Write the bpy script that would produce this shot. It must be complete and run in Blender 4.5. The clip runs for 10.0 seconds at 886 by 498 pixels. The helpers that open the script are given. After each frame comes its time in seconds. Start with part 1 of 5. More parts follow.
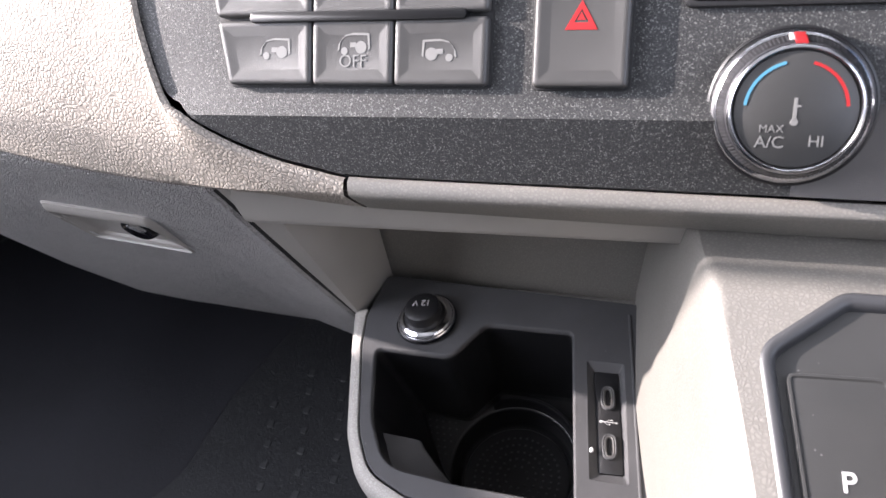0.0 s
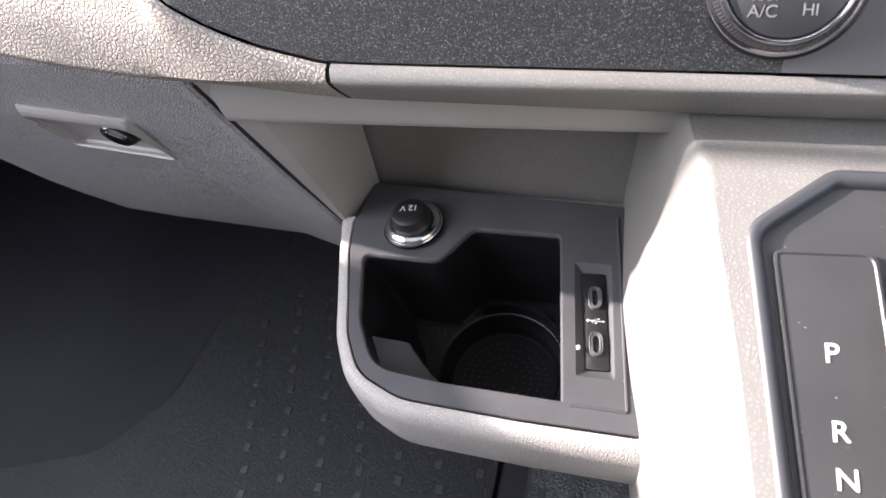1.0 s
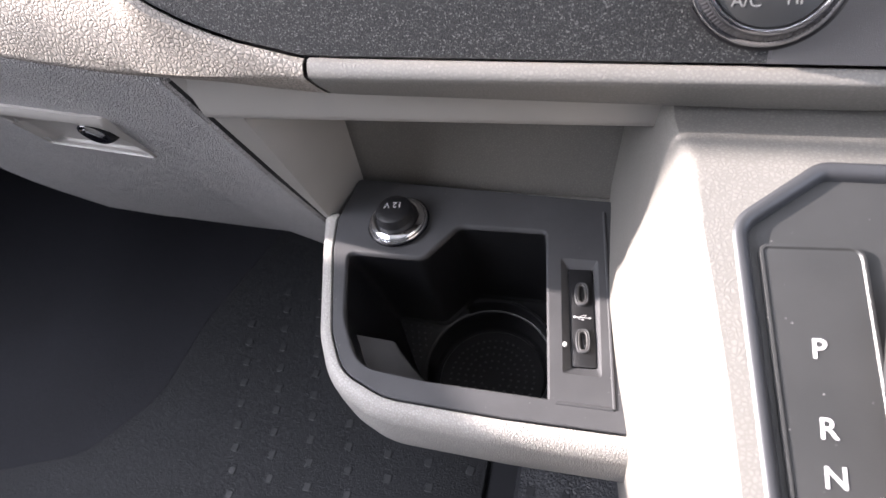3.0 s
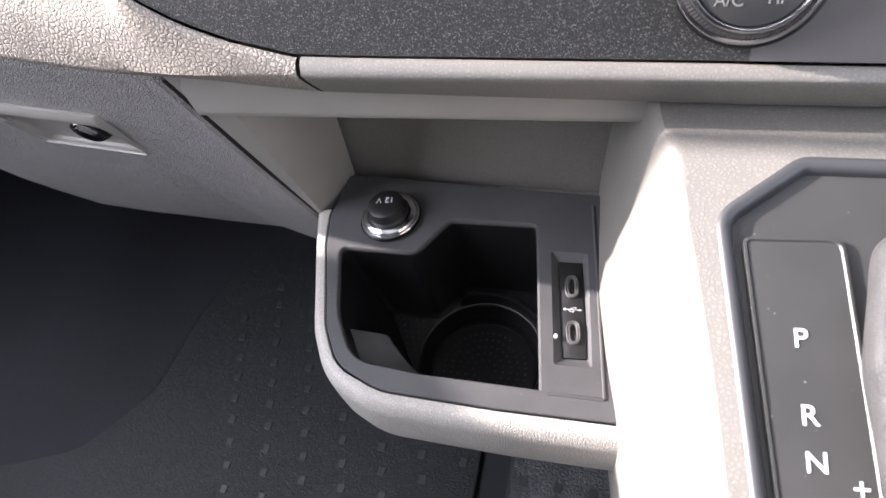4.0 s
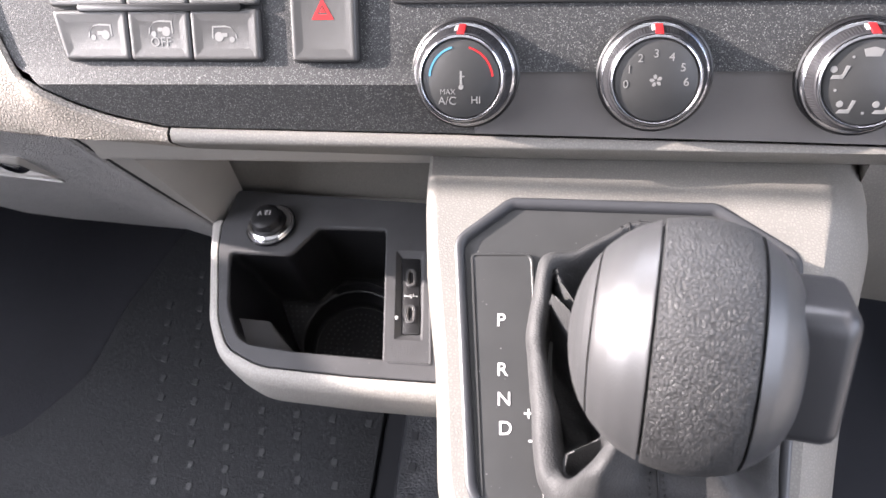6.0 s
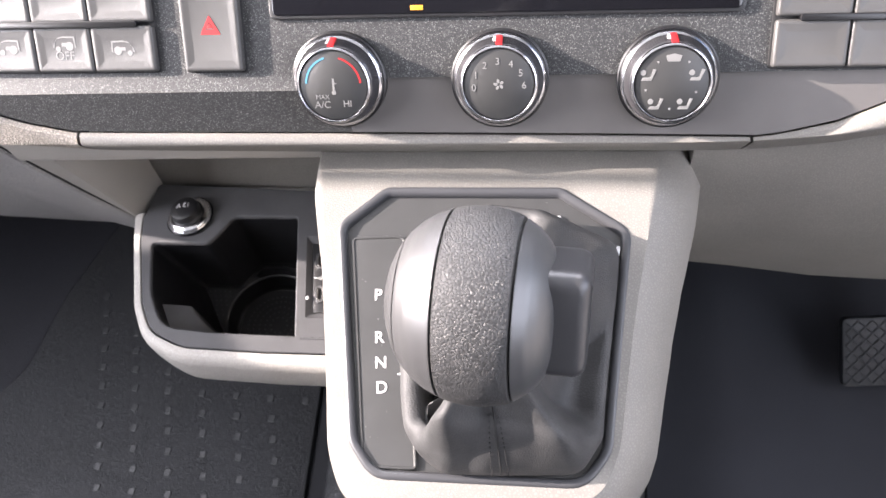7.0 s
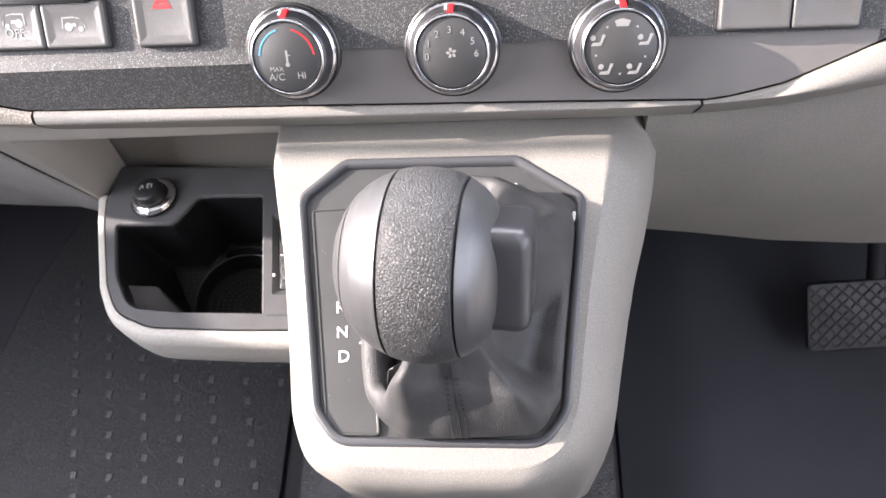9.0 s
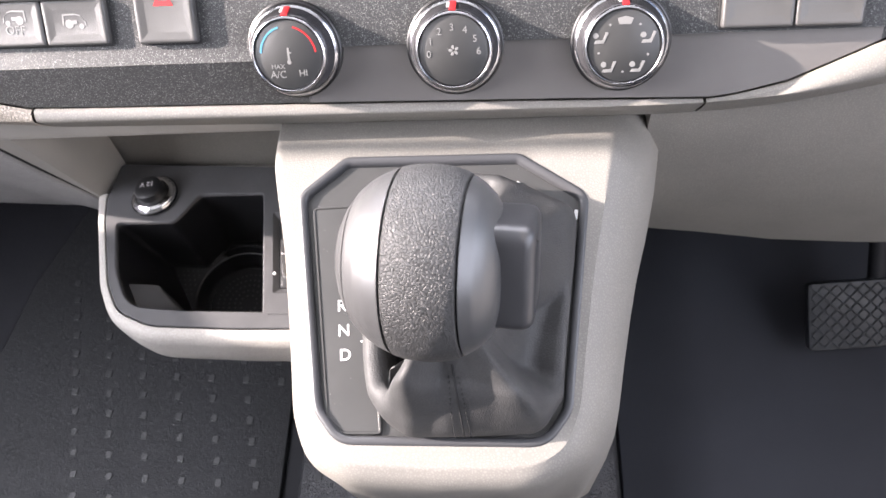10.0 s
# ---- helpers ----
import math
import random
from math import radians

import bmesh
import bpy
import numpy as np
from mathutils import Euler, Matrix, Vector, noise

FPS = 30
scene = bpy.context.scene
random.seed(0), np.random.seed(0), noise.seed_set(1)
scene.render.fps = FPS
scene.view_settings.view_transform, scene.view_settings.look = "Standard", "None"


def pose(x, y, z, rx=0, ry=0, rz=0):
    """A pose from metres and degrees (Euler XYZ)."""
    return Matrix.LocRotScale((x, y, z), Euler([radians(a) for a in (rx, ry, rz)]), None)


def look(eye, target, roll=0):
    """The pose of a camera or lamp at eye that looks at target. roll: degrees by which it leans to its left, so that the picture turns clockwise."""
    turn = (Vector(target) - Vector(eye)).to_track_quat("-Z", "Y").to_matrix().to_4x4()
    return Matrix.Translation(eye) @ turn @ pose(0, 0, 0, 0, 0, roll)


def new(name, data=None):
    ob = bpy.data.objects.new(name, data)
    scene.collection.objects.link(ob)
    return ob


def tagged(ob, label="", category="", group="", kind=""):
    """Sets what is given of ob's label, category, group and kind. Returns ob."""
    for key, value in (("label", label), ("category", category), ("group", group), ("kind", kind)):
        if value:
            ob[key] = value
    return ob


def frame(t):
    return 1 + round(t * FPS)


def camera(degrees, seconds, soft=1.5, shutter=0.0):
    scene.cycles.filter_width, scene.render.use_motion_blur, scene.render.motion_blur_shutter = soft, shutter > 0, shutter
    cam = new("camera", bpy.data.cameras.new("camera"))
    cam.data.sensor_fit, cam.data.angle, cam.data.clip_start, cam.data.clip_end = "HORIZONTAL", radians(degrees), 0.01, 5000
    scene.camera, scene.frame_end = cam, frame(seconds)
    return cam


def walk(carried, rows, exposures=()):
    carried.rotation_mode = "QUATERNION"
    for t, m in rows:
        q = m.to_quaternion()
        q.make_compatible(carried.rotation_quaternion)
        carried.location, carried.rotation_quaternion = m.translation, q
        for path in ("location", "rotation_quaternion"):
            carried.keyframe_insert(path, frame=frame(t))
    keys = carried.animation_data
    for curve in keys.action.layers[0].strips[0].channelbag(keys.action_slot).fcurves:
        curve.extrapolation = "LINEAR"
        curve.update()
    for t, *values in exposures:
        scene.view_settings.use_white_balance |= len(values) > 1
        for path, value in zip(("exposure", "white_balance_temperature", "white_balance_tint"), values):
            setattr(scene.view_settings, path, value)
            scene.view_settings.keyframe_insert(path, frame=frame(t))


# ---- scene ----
cam = camera(61.2, 10.0)
cam.data.dof.use_dof = True
cam.data.dof.focus_distance = 0.26
cam.data.dof.aperture_fstop = 28.0
PATH = [
    (0, (0.023, 0.09, 0.763), (-0.575, 1.297, -0.715), -16.3),
    (0.5, (0.024, 0.08, 0.761), (-0.548, 1.186, -0.804), -17.6),
    (1, (0.024, 0.082, 0.753), (-0.534, 1.15, -0.843), -17.8),
    (1.5, (0.025, 0.084, 0.751), (-0.524, 1.146, -0.852), -17.7),
    (2, (0.025, 0.084, 0.75), (-0.518, 1.149, -0.854), -17.6),
    (2.5, (0.025, 0.085, 0.749), (-0.513, 1.152, -0.855), -17.5),
    (4, (0.026, 0.083, 0.753), (-0.483, 1.14, -0.868), -17.3),
    (4.5, (0.028, 0.08, 0.763), (-0.459, 1.124, -0.872), -17.0),
    (5, (0.037, 0.073, 0.778), (-0.42, 1.106, -0.872), -16.4),
    (5.5, (0.058, 0.064, 0.804), (-0.362, 1.088, -0.862), -15.8),
    (6, (0.09, 0.057, 0.829), (-0.267, 1.07, -0.858), -14.2),
    (7.5, (0.134, 0.035, 0.864), (-0.073, 1.004, -0.873), -10.6),
    (8, (0.137, 0.034, 0.86), (-0.058, 0.995, -0.884), -10.5),
    (8.5, (0.137, 0.035, 0.859), (-0.05, 0.985, -0.891), -10.4),
    (9, (0.136, 0.034, 0.859), (-0.05, 0.98, -0.893), -10.5),
    (9.5, (0.135, 0.034, 0.858), (-0.054, 0.976, -0.897), -10.7),
    (10, (0.135, 0.034, 0.858), (-0.05, 0.979, -0.895), -10.4),
]
walk(cam, [(t, look(eye, target, roll)) for t, eye, target, roll in PATH],
     exposures=[(0, 1.9, 6750, 20), (0.3, 2.0, 6750, 20), (0.8, 2.2, 6750, 20), (5.0, 2.2, 6800, 20), (6.1, 2.24, 6900, 20), (7.3, 2.48, 7050, 20), (10.0, 2.48, 7050, 20)])

# ---------- light ----------
world = bpy.data.worlds.new("sky")
scene.world = world
world.use_nodes = True
wn = world.node_tree.nodes
sky = wn.new("ShaderNodeTexSky")
sky.sky_type = 'NISHITA'
sky.sun_disc = False
SUN_WAY = Vector((1.0, -0.015, -0.435)).normalized()      # the way the sunlight travels
sky.sun_elevation = math.asin(-SUN_WAY.z)
sky.sun_rotation = math.atan2(-SUN_WAY.x, -SUN_WAY.y)
wn["Background"].inputs["Strength"].default_value = 0.06
world.node_tree.links.new(sky.outputs[0], wn["Background"].inputs["Color"])

sun = new("sun", bpy.data.lights.new("sun", 'SUN'))
sun.data.energy = 4.6
sun.data.angle = radians(0.53)
sun.data.color = (1.0, 0.965, 0.92)
sun.rotation_mode = 'QUATERNION'
sun.rotation_quaternion = SUN_WAY.to_track_quat('-Z', 'Y')
sun.location = (-2.0, 0.0, 2.0)


def window_light(name, eye, target, wide, high, watts, tint):
    lamp = new(name, bpy.data.lights.new(name, 'AREA'))
    lamp.data.shape = 'RECTANGLE'
    lamp.data.size, lamp.data.size_y = wide, high
    lamp.data.energy, lamp.data.color = watts, tint
    m = look(eye, target)
    lamp.location, lamp.rotation_euler = m.translation, m.to_euler()
    return lamp


window_light("sky_light_side_window", (-0.93, 0.06, 1.17), (0.0, 0.15, 0.85), 1.0, 0.66, 8.5, (0.82, 0.9, 1.0))
window_light("sky_light_driver_window", (0.93, -0.2, 1.2), (0.0, 0.1, 0.9), 1.1, 0.7, 3.6, (0.76, 0.86, 1.0))
window_light("sky_light_windscreen", (0.0, 0.95, 1.3), (0.0, 0.0, 1.0), 1.6, 0.6, 9.0, (0.82, 0.9, 1.0))

# ---------- materials ----------


def material(name, base, rough=0.5, metal=0.0, coat=0.0):
    m = bpy.data.materials.new(name)
    m.use_nodes = True
    b = m.node_tree.nodes["Principled BSDF"]
    b.inputs["Base Color"].default_value = (*base, 1)
    b.inputs["Roughness"].default_value = rough
    b.inputs["Metallic"].default_value = metal
    b.inputs["Coat Weight"].default_value = coat
    return m


def nodes_of(m):
    return m.node_tree.nodes, m.node_tree.links, m.node_tree.nodes["Principled BSDF"]


def vary(m, dark, light, scale, detail=4.0):
    """Mottled base colour between two tones."""
    n, l, b = nodes_of(m)
    co = n.new("ShaderNodeTexCoord")
    t = n.new("ShaderNodeTexNoise")
    t.inputs["Scale"].default_value, t.inputs["Detail"].default_value = scale, detail
    r = n.new("ShaderNodeValToRGB")
    r.color_ramp.elements[0].position, r.color_ramp.elements[1].position = 0.3, 0.7
    r.color_ramp.elements[0].color, r.color_ramp.elements[1].color = (*dark, 1), (*light, 1)
    l.new(co.outputs["Object"], t.inputs["Vector"])
    l.new(t.outputs["Fac"], r.inputs["Fac"])
    l.new(r.outputs["Color"], b.inputs["Base Color"])
    return m


def grain(m, scale, depth, strength=1.0, stretch=(1, 1, 1), fine=0.3, round_off=0.28, bendy=0.9, crease=1.0):
    """Leather-like relief: low pebbles parted by a net of creases, with a finer noise on top."""
    n, l, b = nodes_of(m)
    co = n.new("ShaderNodeTexCoord")
    mp = n.new("ShaderNodeMapping")
    mp.inputs["Scale"].default_value = stretch
    warp = n.new("ShaderNodeTexNoise")
    warp.inputs["Scale"].default_value = scale * 0.8
    warp.inputs["Detail"].default_value = 1.0
    bend = n.new("ShaderNodeVectorMath")
    bend.operation = 'MULTIPLY_ADD'
    bend.inputs[1].default_value = (bendy / scale,) * 3
    v = n.new("ShaderNodeTexVoronoi")
    v.feature = 'DISTANCE_TO_EDGE'
    v.inputs["Scale"].default_value = scale
    soft = n.new("ShaderNodeMapRange")
    soft.interpolation_type = 'SMOOTHSTEP'
    soft.inputs["From Max"].default_value = round_off
    f = n.new("ShaderNodeTexNoise")
    f.inputs["Scale"].default_value = scale * 2.5
    add = n.new("ShaderNodeMath")
    add.operation = 'MULTIPLY_ADD'
    add.inputs[1].default_value = fine
    big = n.new("ShaderNodeTexNoise")
    big.inputs["Scale"].default_value = scale * 0.22
    fade = n.new("ShaderNodeMapRange")
    fade.inputs["From Min"].default_value, fade.inputs["From Max"].default_value = 0.3, 0.7
    fade.inputs["To Min"].default_value, fade.inputs["To Max"].default_value = 0.45, 1.15
    uneven = n.new("ShaderNodeMath")
    uneven.operation = 'MULTIPLY'
    bump = n.new("ShaderNodeBump")
    bump.inputs["Strength"].default_value = strength
    bump.inputs["Distance"].default_value = depth
    l.new(co.outputs["Object"], mp.inputs["Vector"])
    l.new(mp.outputs["Vector"], warp.inputs["Vector"])
    l.new(warp.outputs["Color"], bend.inputs[0])
    l.new(mp.outputs["Vector"], bend.inputs[2])
    l.new(bend.outputs[0], v.inputs["Vector"])
    l.new(v.outputs["Distance"], soft.inputs["Value"])
    l.new(mp.outputs["Vector"], f.inputs["Vector"])
    l.new(mp.outputs["Vector"], big.inputs["Vector"])
    l.new(big.outputs["Fac"], fade.inputs["Value"])
    l.new(soft.outputs[0], uneven.inputs[0])
    l.new(fade.outputs[0], uneven.inputs[1])
    l.new(f.outputs["Fac"], add.inputs[0])
    l.new(uneven.outputs[0], add.inputs[2])
    l.new(add.outputs[0], bump.inputs["Height"])
    l.new(bump.outputs["Normal"], b.inputs["Normal"])
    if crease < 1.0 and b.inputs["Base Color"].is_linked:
        # Darkens the base colour in the creases, standing in for their shade.
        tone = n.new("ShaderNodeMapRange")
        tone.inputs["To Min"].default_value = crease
        crease_shade = n.new("ShaderNodeVectorMath")
        crease_shade.operation = 'SCALE'
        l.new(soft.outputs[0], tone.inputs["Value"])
        l.new(b.inputs["Base Color"].links[0].from_socket, crease_shade.inputs[0])
        l.new(tone.outputs[0], crease_shade.inputs["Scale"])
        l.new(crease_shade.outputs[0], b.inputs["Base Color"])
    return m


CREAM = grain(vary(material("grained_light_grey_plastic", (0.2560, 0.2353, 0.2150), 0.56), (0.1842, 0.1745, 0.1596), (0.2098, 0.1981, 0.1807), 25), 820, 0.00007, 0.8, fine=0.15, round_off=0.36, bendy=0.5, crease=0.8)
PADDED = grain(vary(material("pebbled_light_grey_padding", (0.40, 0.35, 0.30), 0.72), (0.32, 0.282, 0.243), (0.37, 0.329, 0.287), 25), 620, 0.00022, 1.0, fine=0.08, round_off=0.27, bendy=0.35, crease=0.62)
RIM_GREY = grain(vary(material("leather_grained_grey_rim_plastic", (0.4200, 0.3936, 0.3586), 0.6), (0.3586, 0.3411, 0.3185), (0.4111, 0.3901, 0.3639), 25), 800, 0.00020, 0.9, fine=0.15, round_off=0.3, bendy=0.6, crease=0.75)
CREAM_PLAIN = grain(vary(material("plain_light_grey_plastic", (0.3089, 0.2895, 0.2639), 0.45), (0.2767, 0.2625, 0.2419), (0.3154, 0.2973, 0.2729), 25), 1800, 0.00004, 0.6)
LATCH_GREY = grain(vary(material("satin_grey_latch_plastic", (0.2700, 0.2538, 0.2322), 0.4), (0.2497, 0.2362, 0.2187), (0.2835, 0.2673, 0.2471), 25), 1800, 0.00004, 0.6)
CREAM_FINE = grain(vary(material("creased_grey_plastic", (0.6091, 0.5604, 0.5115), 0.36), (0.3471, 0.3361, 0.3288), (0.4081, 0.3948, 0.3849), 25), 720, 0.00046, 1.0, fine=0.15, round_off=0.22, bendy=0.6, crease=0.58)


def sparkle(m, scale):
    """Metal flakes: tiny cells of mixed brightness and tilt."""
    n, l, b = nodes_of(m)
    co = n.new("ShaderNodeTexCoord")
    v = n.new("ShaderNodeTexVoronoi")
    v.inputs["Scale"].default_value = scale
    sep = n.new("ShaderNodeSeparateColor")
    r = n.new("ShaderNodeValToRGB")
    e = r.color_ramp.elements
    e[0].position, e[0].color = 0.55, (0.0280, 0.0290, 0.0300, 1)
    e[1].position, e[1].color = 0.88, (0.0600, 0.0610, 0.0622, 1)
    x = e.new(0.985)
    x.color = (0.16, 0.16, 0.157, 1)
    t = n.new("ShaderNodeTexNoise")
    t.inputs["Scale"].default_value = scale * 0.6
    bump = n.new("ShaderNodeBump")
    bump.inputs["Strength"].default_value, bump.inputs["Distance"].default_value = 0.7, 0.0003
    l.new(co.outputs["Object"], v.inputs["Vector"])
    l.new(co.outputs["Object"], t.inputs["Vector"])
    l.new(v.outputs["Color"], sep.inputs[0])
    l.new(sep.outputs[0], r.inputs["Fac"])
    l.new(r.outputs["Color"], b.inputs["Base Color"])
    l.new(t.outputs["Fac"], bump.inputs["Height"])
    l.new(bump.outputs["Normal"], b.inputs["Normal"])
    return m


FASCIA = sparkle(material("sparkling_charcoal_trim", (0.045, 0.046, 0.048), 0.55, 0.05), 3200)
FASCIA.node_tree.nodes["Principled BSDF"].inputs["Specular IOR Level"].default_value = 0.3
DARK = grain(vary(material("satin_black_plastic", (0.0186, 0.0186, 0.0198), 0.42), (0.0099, 0.0099, 0.0112), (0.0136, 0.0136, 0.0149), 40), 2200, 0.00007, 0.5)
# Tray plastic darkened for the bin; the colour stands in for its deep shade.
BINP = grain(vary(material("semi_gloss_shade_dark_plastic", (0.0156, 0.0156, 0.0167), 0.32), (0.0073, 0.0073, 0.0083), (0.0109, 0.0109, 0.0120), 40), 2200, 0.00006, 0.4)
SLATE = grain(vary(material("satin_charcoal_plastic", (0.0663, 0.0663, 0.0663), 0.45), (0.0624, 0.0624, 0.0654), (0.0795, 0.0795, 0.0832), 40), 2200, 0.00007, 0.6)
SLATE.node_tree.nodes["Principled BSDF"].inputs["Specular IOR Level"].default_value = 0.2
BUTTON = grain(vary(material("satin_grey_switch_plastic", (0.0806, 0.0775, 0.0744), 0.42), (0.067, 0.0645, 0.0639), (0.0806, 0.0781, 0.0763), 60), 2600, 0.00005, 0.4)
BAND = grain(vary(material("matt_warm_grey_plastic", (0.0898, 0.0839, 0.0808), 0.5), (0.1078, 0.1006, 0.0971), (0.1257, 0.1180, 0.1138), 40), 2200, 0.00006, 0.5)
SWITCH = grain(vary(material("satin_grey_key_plastic", (0.0574, 0.0563, 0.0551), 0.42), (0.0515, 0.0502, 0.0493), (0.0623, 0.0606, 0.0594), 60), 2600, 0.00005, 0.4)
BEZEL = material("smooth_dark_grey_bezel", (0.043, 0.044, 0.048), 0.40)
GLOSS = material("gloss_black", (0.006, 0.006, 0.008), 0.08)
SLOT = material("satin_jet_black", (0.004, 0.004, 0.005), 0.4)
# This near-black also stands in for shade in open joints and port mouths.
GAP = material("shadow_gap_black", (0.008, 0.008, 0.009), 0.7)
CHROME = material("polished_chrome", (0.78, 0.78, 0.8), 0.12, 1.0)
WALL = material("dark_satin_dial_wall", (0.12, 0.12, 0.13), 0.3, 0.8)
SATIN = material("satin_chrome", (0.42, 0.42, 0.44), 0.2, 1.0)
WHITE = material("white_print", (0.5847, 0.5847, 0.5847), 0.5)
GREY_PRINT = material("pale_grey_print", (0.1860, 0.1837, 0.1790), 0.5)
RED = material("red_print", (0.3844, 0.0186, 0.0217), 0.4)
BLUE = material("blue_print", (0.0744, 0.2604, 0.3844), 0.4)
GATE_GREY = grain(vary(material("satin_gate_plastic", (0.0344, 0.0344, 0.0344), 0.4), (0.0314, 0.0318, 0.0318), (0.0383, 0.0383, 0.0383), 60), 2600, 0.00004, 0.4)
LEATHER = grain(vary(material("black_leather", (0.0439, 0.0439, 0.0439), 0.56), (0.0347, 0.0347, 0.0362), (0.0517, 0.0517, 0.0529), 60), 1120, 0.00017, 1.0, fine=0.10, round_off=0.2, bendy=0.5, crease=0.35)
BOOT = grain(vary(material("soft_black_boot_leather", (0.0492, 0.0492, 0.0492), 0.6), (0.0386, 0.0386, 0.0396), (0.0534, 0.0534, 0.0542), 60), 900, 0.00008, 0.9, fine=0.15, crease=0.82)
BOOT.node_tree.nodes["Principled BSDF"].inputs["Specular IOR Level"].default_value = 0.3
KNOB = grain(material("satin_silver_grey_knob_plastic", (0.0938, 0.0938, 0.0963), 0.36, 0.5), 1800, 0.00003, 0.5)
RELEASE = grain(material("satin_charcoal_button_plastic", (0.042, 0.042, 0.045), 0.34, 0.2), 1800, 0.00003, 0.5)
STUD = material("smooth_black_rubber_stud", (0.0128, 0.0138, 0.0160), 0.5)
# Darker than the mat: the footwell's shade is put into the colour.
FOOTWELL_SHADE = grain(vary(material("dark_rubber_footwell_shade", (0.0086, 0.0096, 0.0132), 0.75), (0.0066, 0.0072, 0.0105), (0.0096, 0.0105, 0.0149), 9), 420, 0.0003, 0.7)
FOOTWELL_SHADE.node_tree.nodes["Principled BSDF"].inputs["Specular IOR Level"].default_value = 0.35
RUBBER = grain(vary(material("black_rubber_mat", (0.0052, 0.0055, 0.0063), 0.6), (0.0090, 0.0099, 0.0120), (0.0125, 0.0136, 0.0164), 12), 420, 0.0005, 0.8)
TUNNEL = grain(vary(material("coarse_black_rubber", (0.0198, 0.0208, 0.0233), 0.5), (0.0169, 0.0178, 0.0208), (0.0238, 0.0253, 0.0288), 12), 330, 0.0008, 1.0)
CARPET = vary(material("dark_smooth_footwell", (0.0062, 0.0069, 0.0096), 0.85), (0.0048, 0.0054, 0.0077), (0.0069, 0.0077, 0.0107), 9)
DRIVER_MAT = vary(material("dark_blue_grey_footwell_carpet", (0.0187, 0.0213, 0.0281), 0.85), (0.0145, 0.0161, 0.0221), (0.0204, 0.0229, 0.0306), 9)
PEDAL = grain(material("blue_grey_pedal_rubber", (0.0144, 0.0173, 0.0216), 0.5), 900, 0.0002, 0.6)
PANEL = vary(material("grey_cab_lining", (0.248, 0.248, 0.248), 0.8), (0.2232, 0.2232, 0.2232), (0.2604, 0.2604, 0.2604), 6)
LINING = vary(material("dark_grey_bulkhead_lining", (0.12, 0.12, 0.12), 0.8), (0.10, 0.10, 0.10), (0.14, 0.14, 0.14), 6)
HEADLINER = vary(material("pale_grey_headlining", (0.5, 0.5, 0.49), 0.85), (0.46, 0.46, 0.45), (0.53, 0.53, 0.52), 6)
ORANGE = material("orange_screen_mark", (0.9, 0.35, 0.03), 0.4)

# ---------- building helpers ----------
WHERE = {}


def thing(name, base, label, category, group="", kind=""):
    ob = new(name)
    ob.empty_display_size = 0.02
    ob.location = base
    WHERE[ob.name] = Vector(base)
    return tagged(ob, label, category, group, kind)


def part(name, bm, mat, parent, label="", smooth=True):
    """Links a bmesh as one mesh object under a thing or a part."""
    me = bpy.data.meshes.new(name)
    bmesh.ops.remove_doubles(bm, verts=bm.verts, dist=1e-6)
    bmesh.ops.recalc_face_normals(bm, faces=bm.faces)
    bm.to_mesh(me)
    bm.free()
    me.materials.append(mat)
    if smooth:
        for p in me.polygons:
            p.use_smooth = True
        me.set_sharp_from_angle(angle=radians(38))
    ob = new(name, me)
    if parent is not None:
        ob.parent = parent
        if parent.name in WHERE:
            ob.matrix_parent_inverse = Matrix.Translation(-WHERE[parent.name])
    if label:
        ob["label"] = label
    return ob


def structure(name, bm, mat, label, category):
    return tagged(part(name, bm, mat, None), label, category, kind="structure")


def grid(rows, close=False):
    """A skin over rows of points, each of the same length."""
    bm = bmesh.new()
    vs = [[bm.verts.new(p) for p in r] for r in rows]
    for a, b in zip(vs, vs[1:]):
        n = len(a)
        for i in range(n if close else n - 1):
            j = (i + 1) % n
            try:
                bm.faces.new((a[i], a[j], b[j], b[i]))
            except ValueError:
                pass
    return bm


def cap(bm, pts):
    return bm.faces.new([bm.verts.new(p) for p in pts])


def rounded(poly, r, n=5):
    """A 2D outline with its corners filleted; r is one radius or one for each corner."""
    out, k = [], len(poly)
    for i in range(k):
        a, b, c = Vector(poly[i - 1]), Vector(poly[i]), Vector(poly[(i + 1) % k])
        ri = r[i] if isinstance(r, (list, tuple)) else r
        u, v = (a - b), (c - b)
        ang = u.angle(v)
        cut = min(ri / max(math.tan(ang / 2), 1e-3), u.length * 0.48, v.length * 0.48)
        p, q = b + u.normalized() * cut, b + v.normalized() * cut
        for j in range(n + 1):
            t = j / n
            out.append(tuple((1 - t) ** 2 * p + 2 * t * (1 - t) * b + t * t * q))
    return out


def offset(poly, d):
    """A 2D outline grown by d (shrunk where negative)."""
    k = len(poly)
    area = sum(poly[i - 1][0] * poly[i][1] - poly[i][0] * poly[i - 1][1] for i in range(k))
    sign = 1 if area > 0 else -1
    out = []
    for i in range(k):
        a, b, c = Vector(poly[i - 1]), Vector(poly[i]), Vector(poly[(i + 1) % k])
        e, f = (b - a), (c - b)
        n1 = Vector((e.y, -e.x)).normalized() if e.length > 1e-9 else Vector((f.y, -f.x)).normalized()
        n2 = Vector((f.y, -f.x)).normalized() if f.length > 1e-9 else n1
        m = (n1 + n2)
        m = m.normalized() / max(0.5, math.sqrt(max(0.0, (1 + n1.dot(n2)) / 2))) if m.length > 1e-6 else n1
        out.append((b.x + sign * d * m.x, b.y + sign * d * m.y))
    return out


def lift(poly, z, m=None):
    pts = [Vector((x, y, z)) for x, y in poly]
    return [m @ p for p in pts] if m is not None else pts


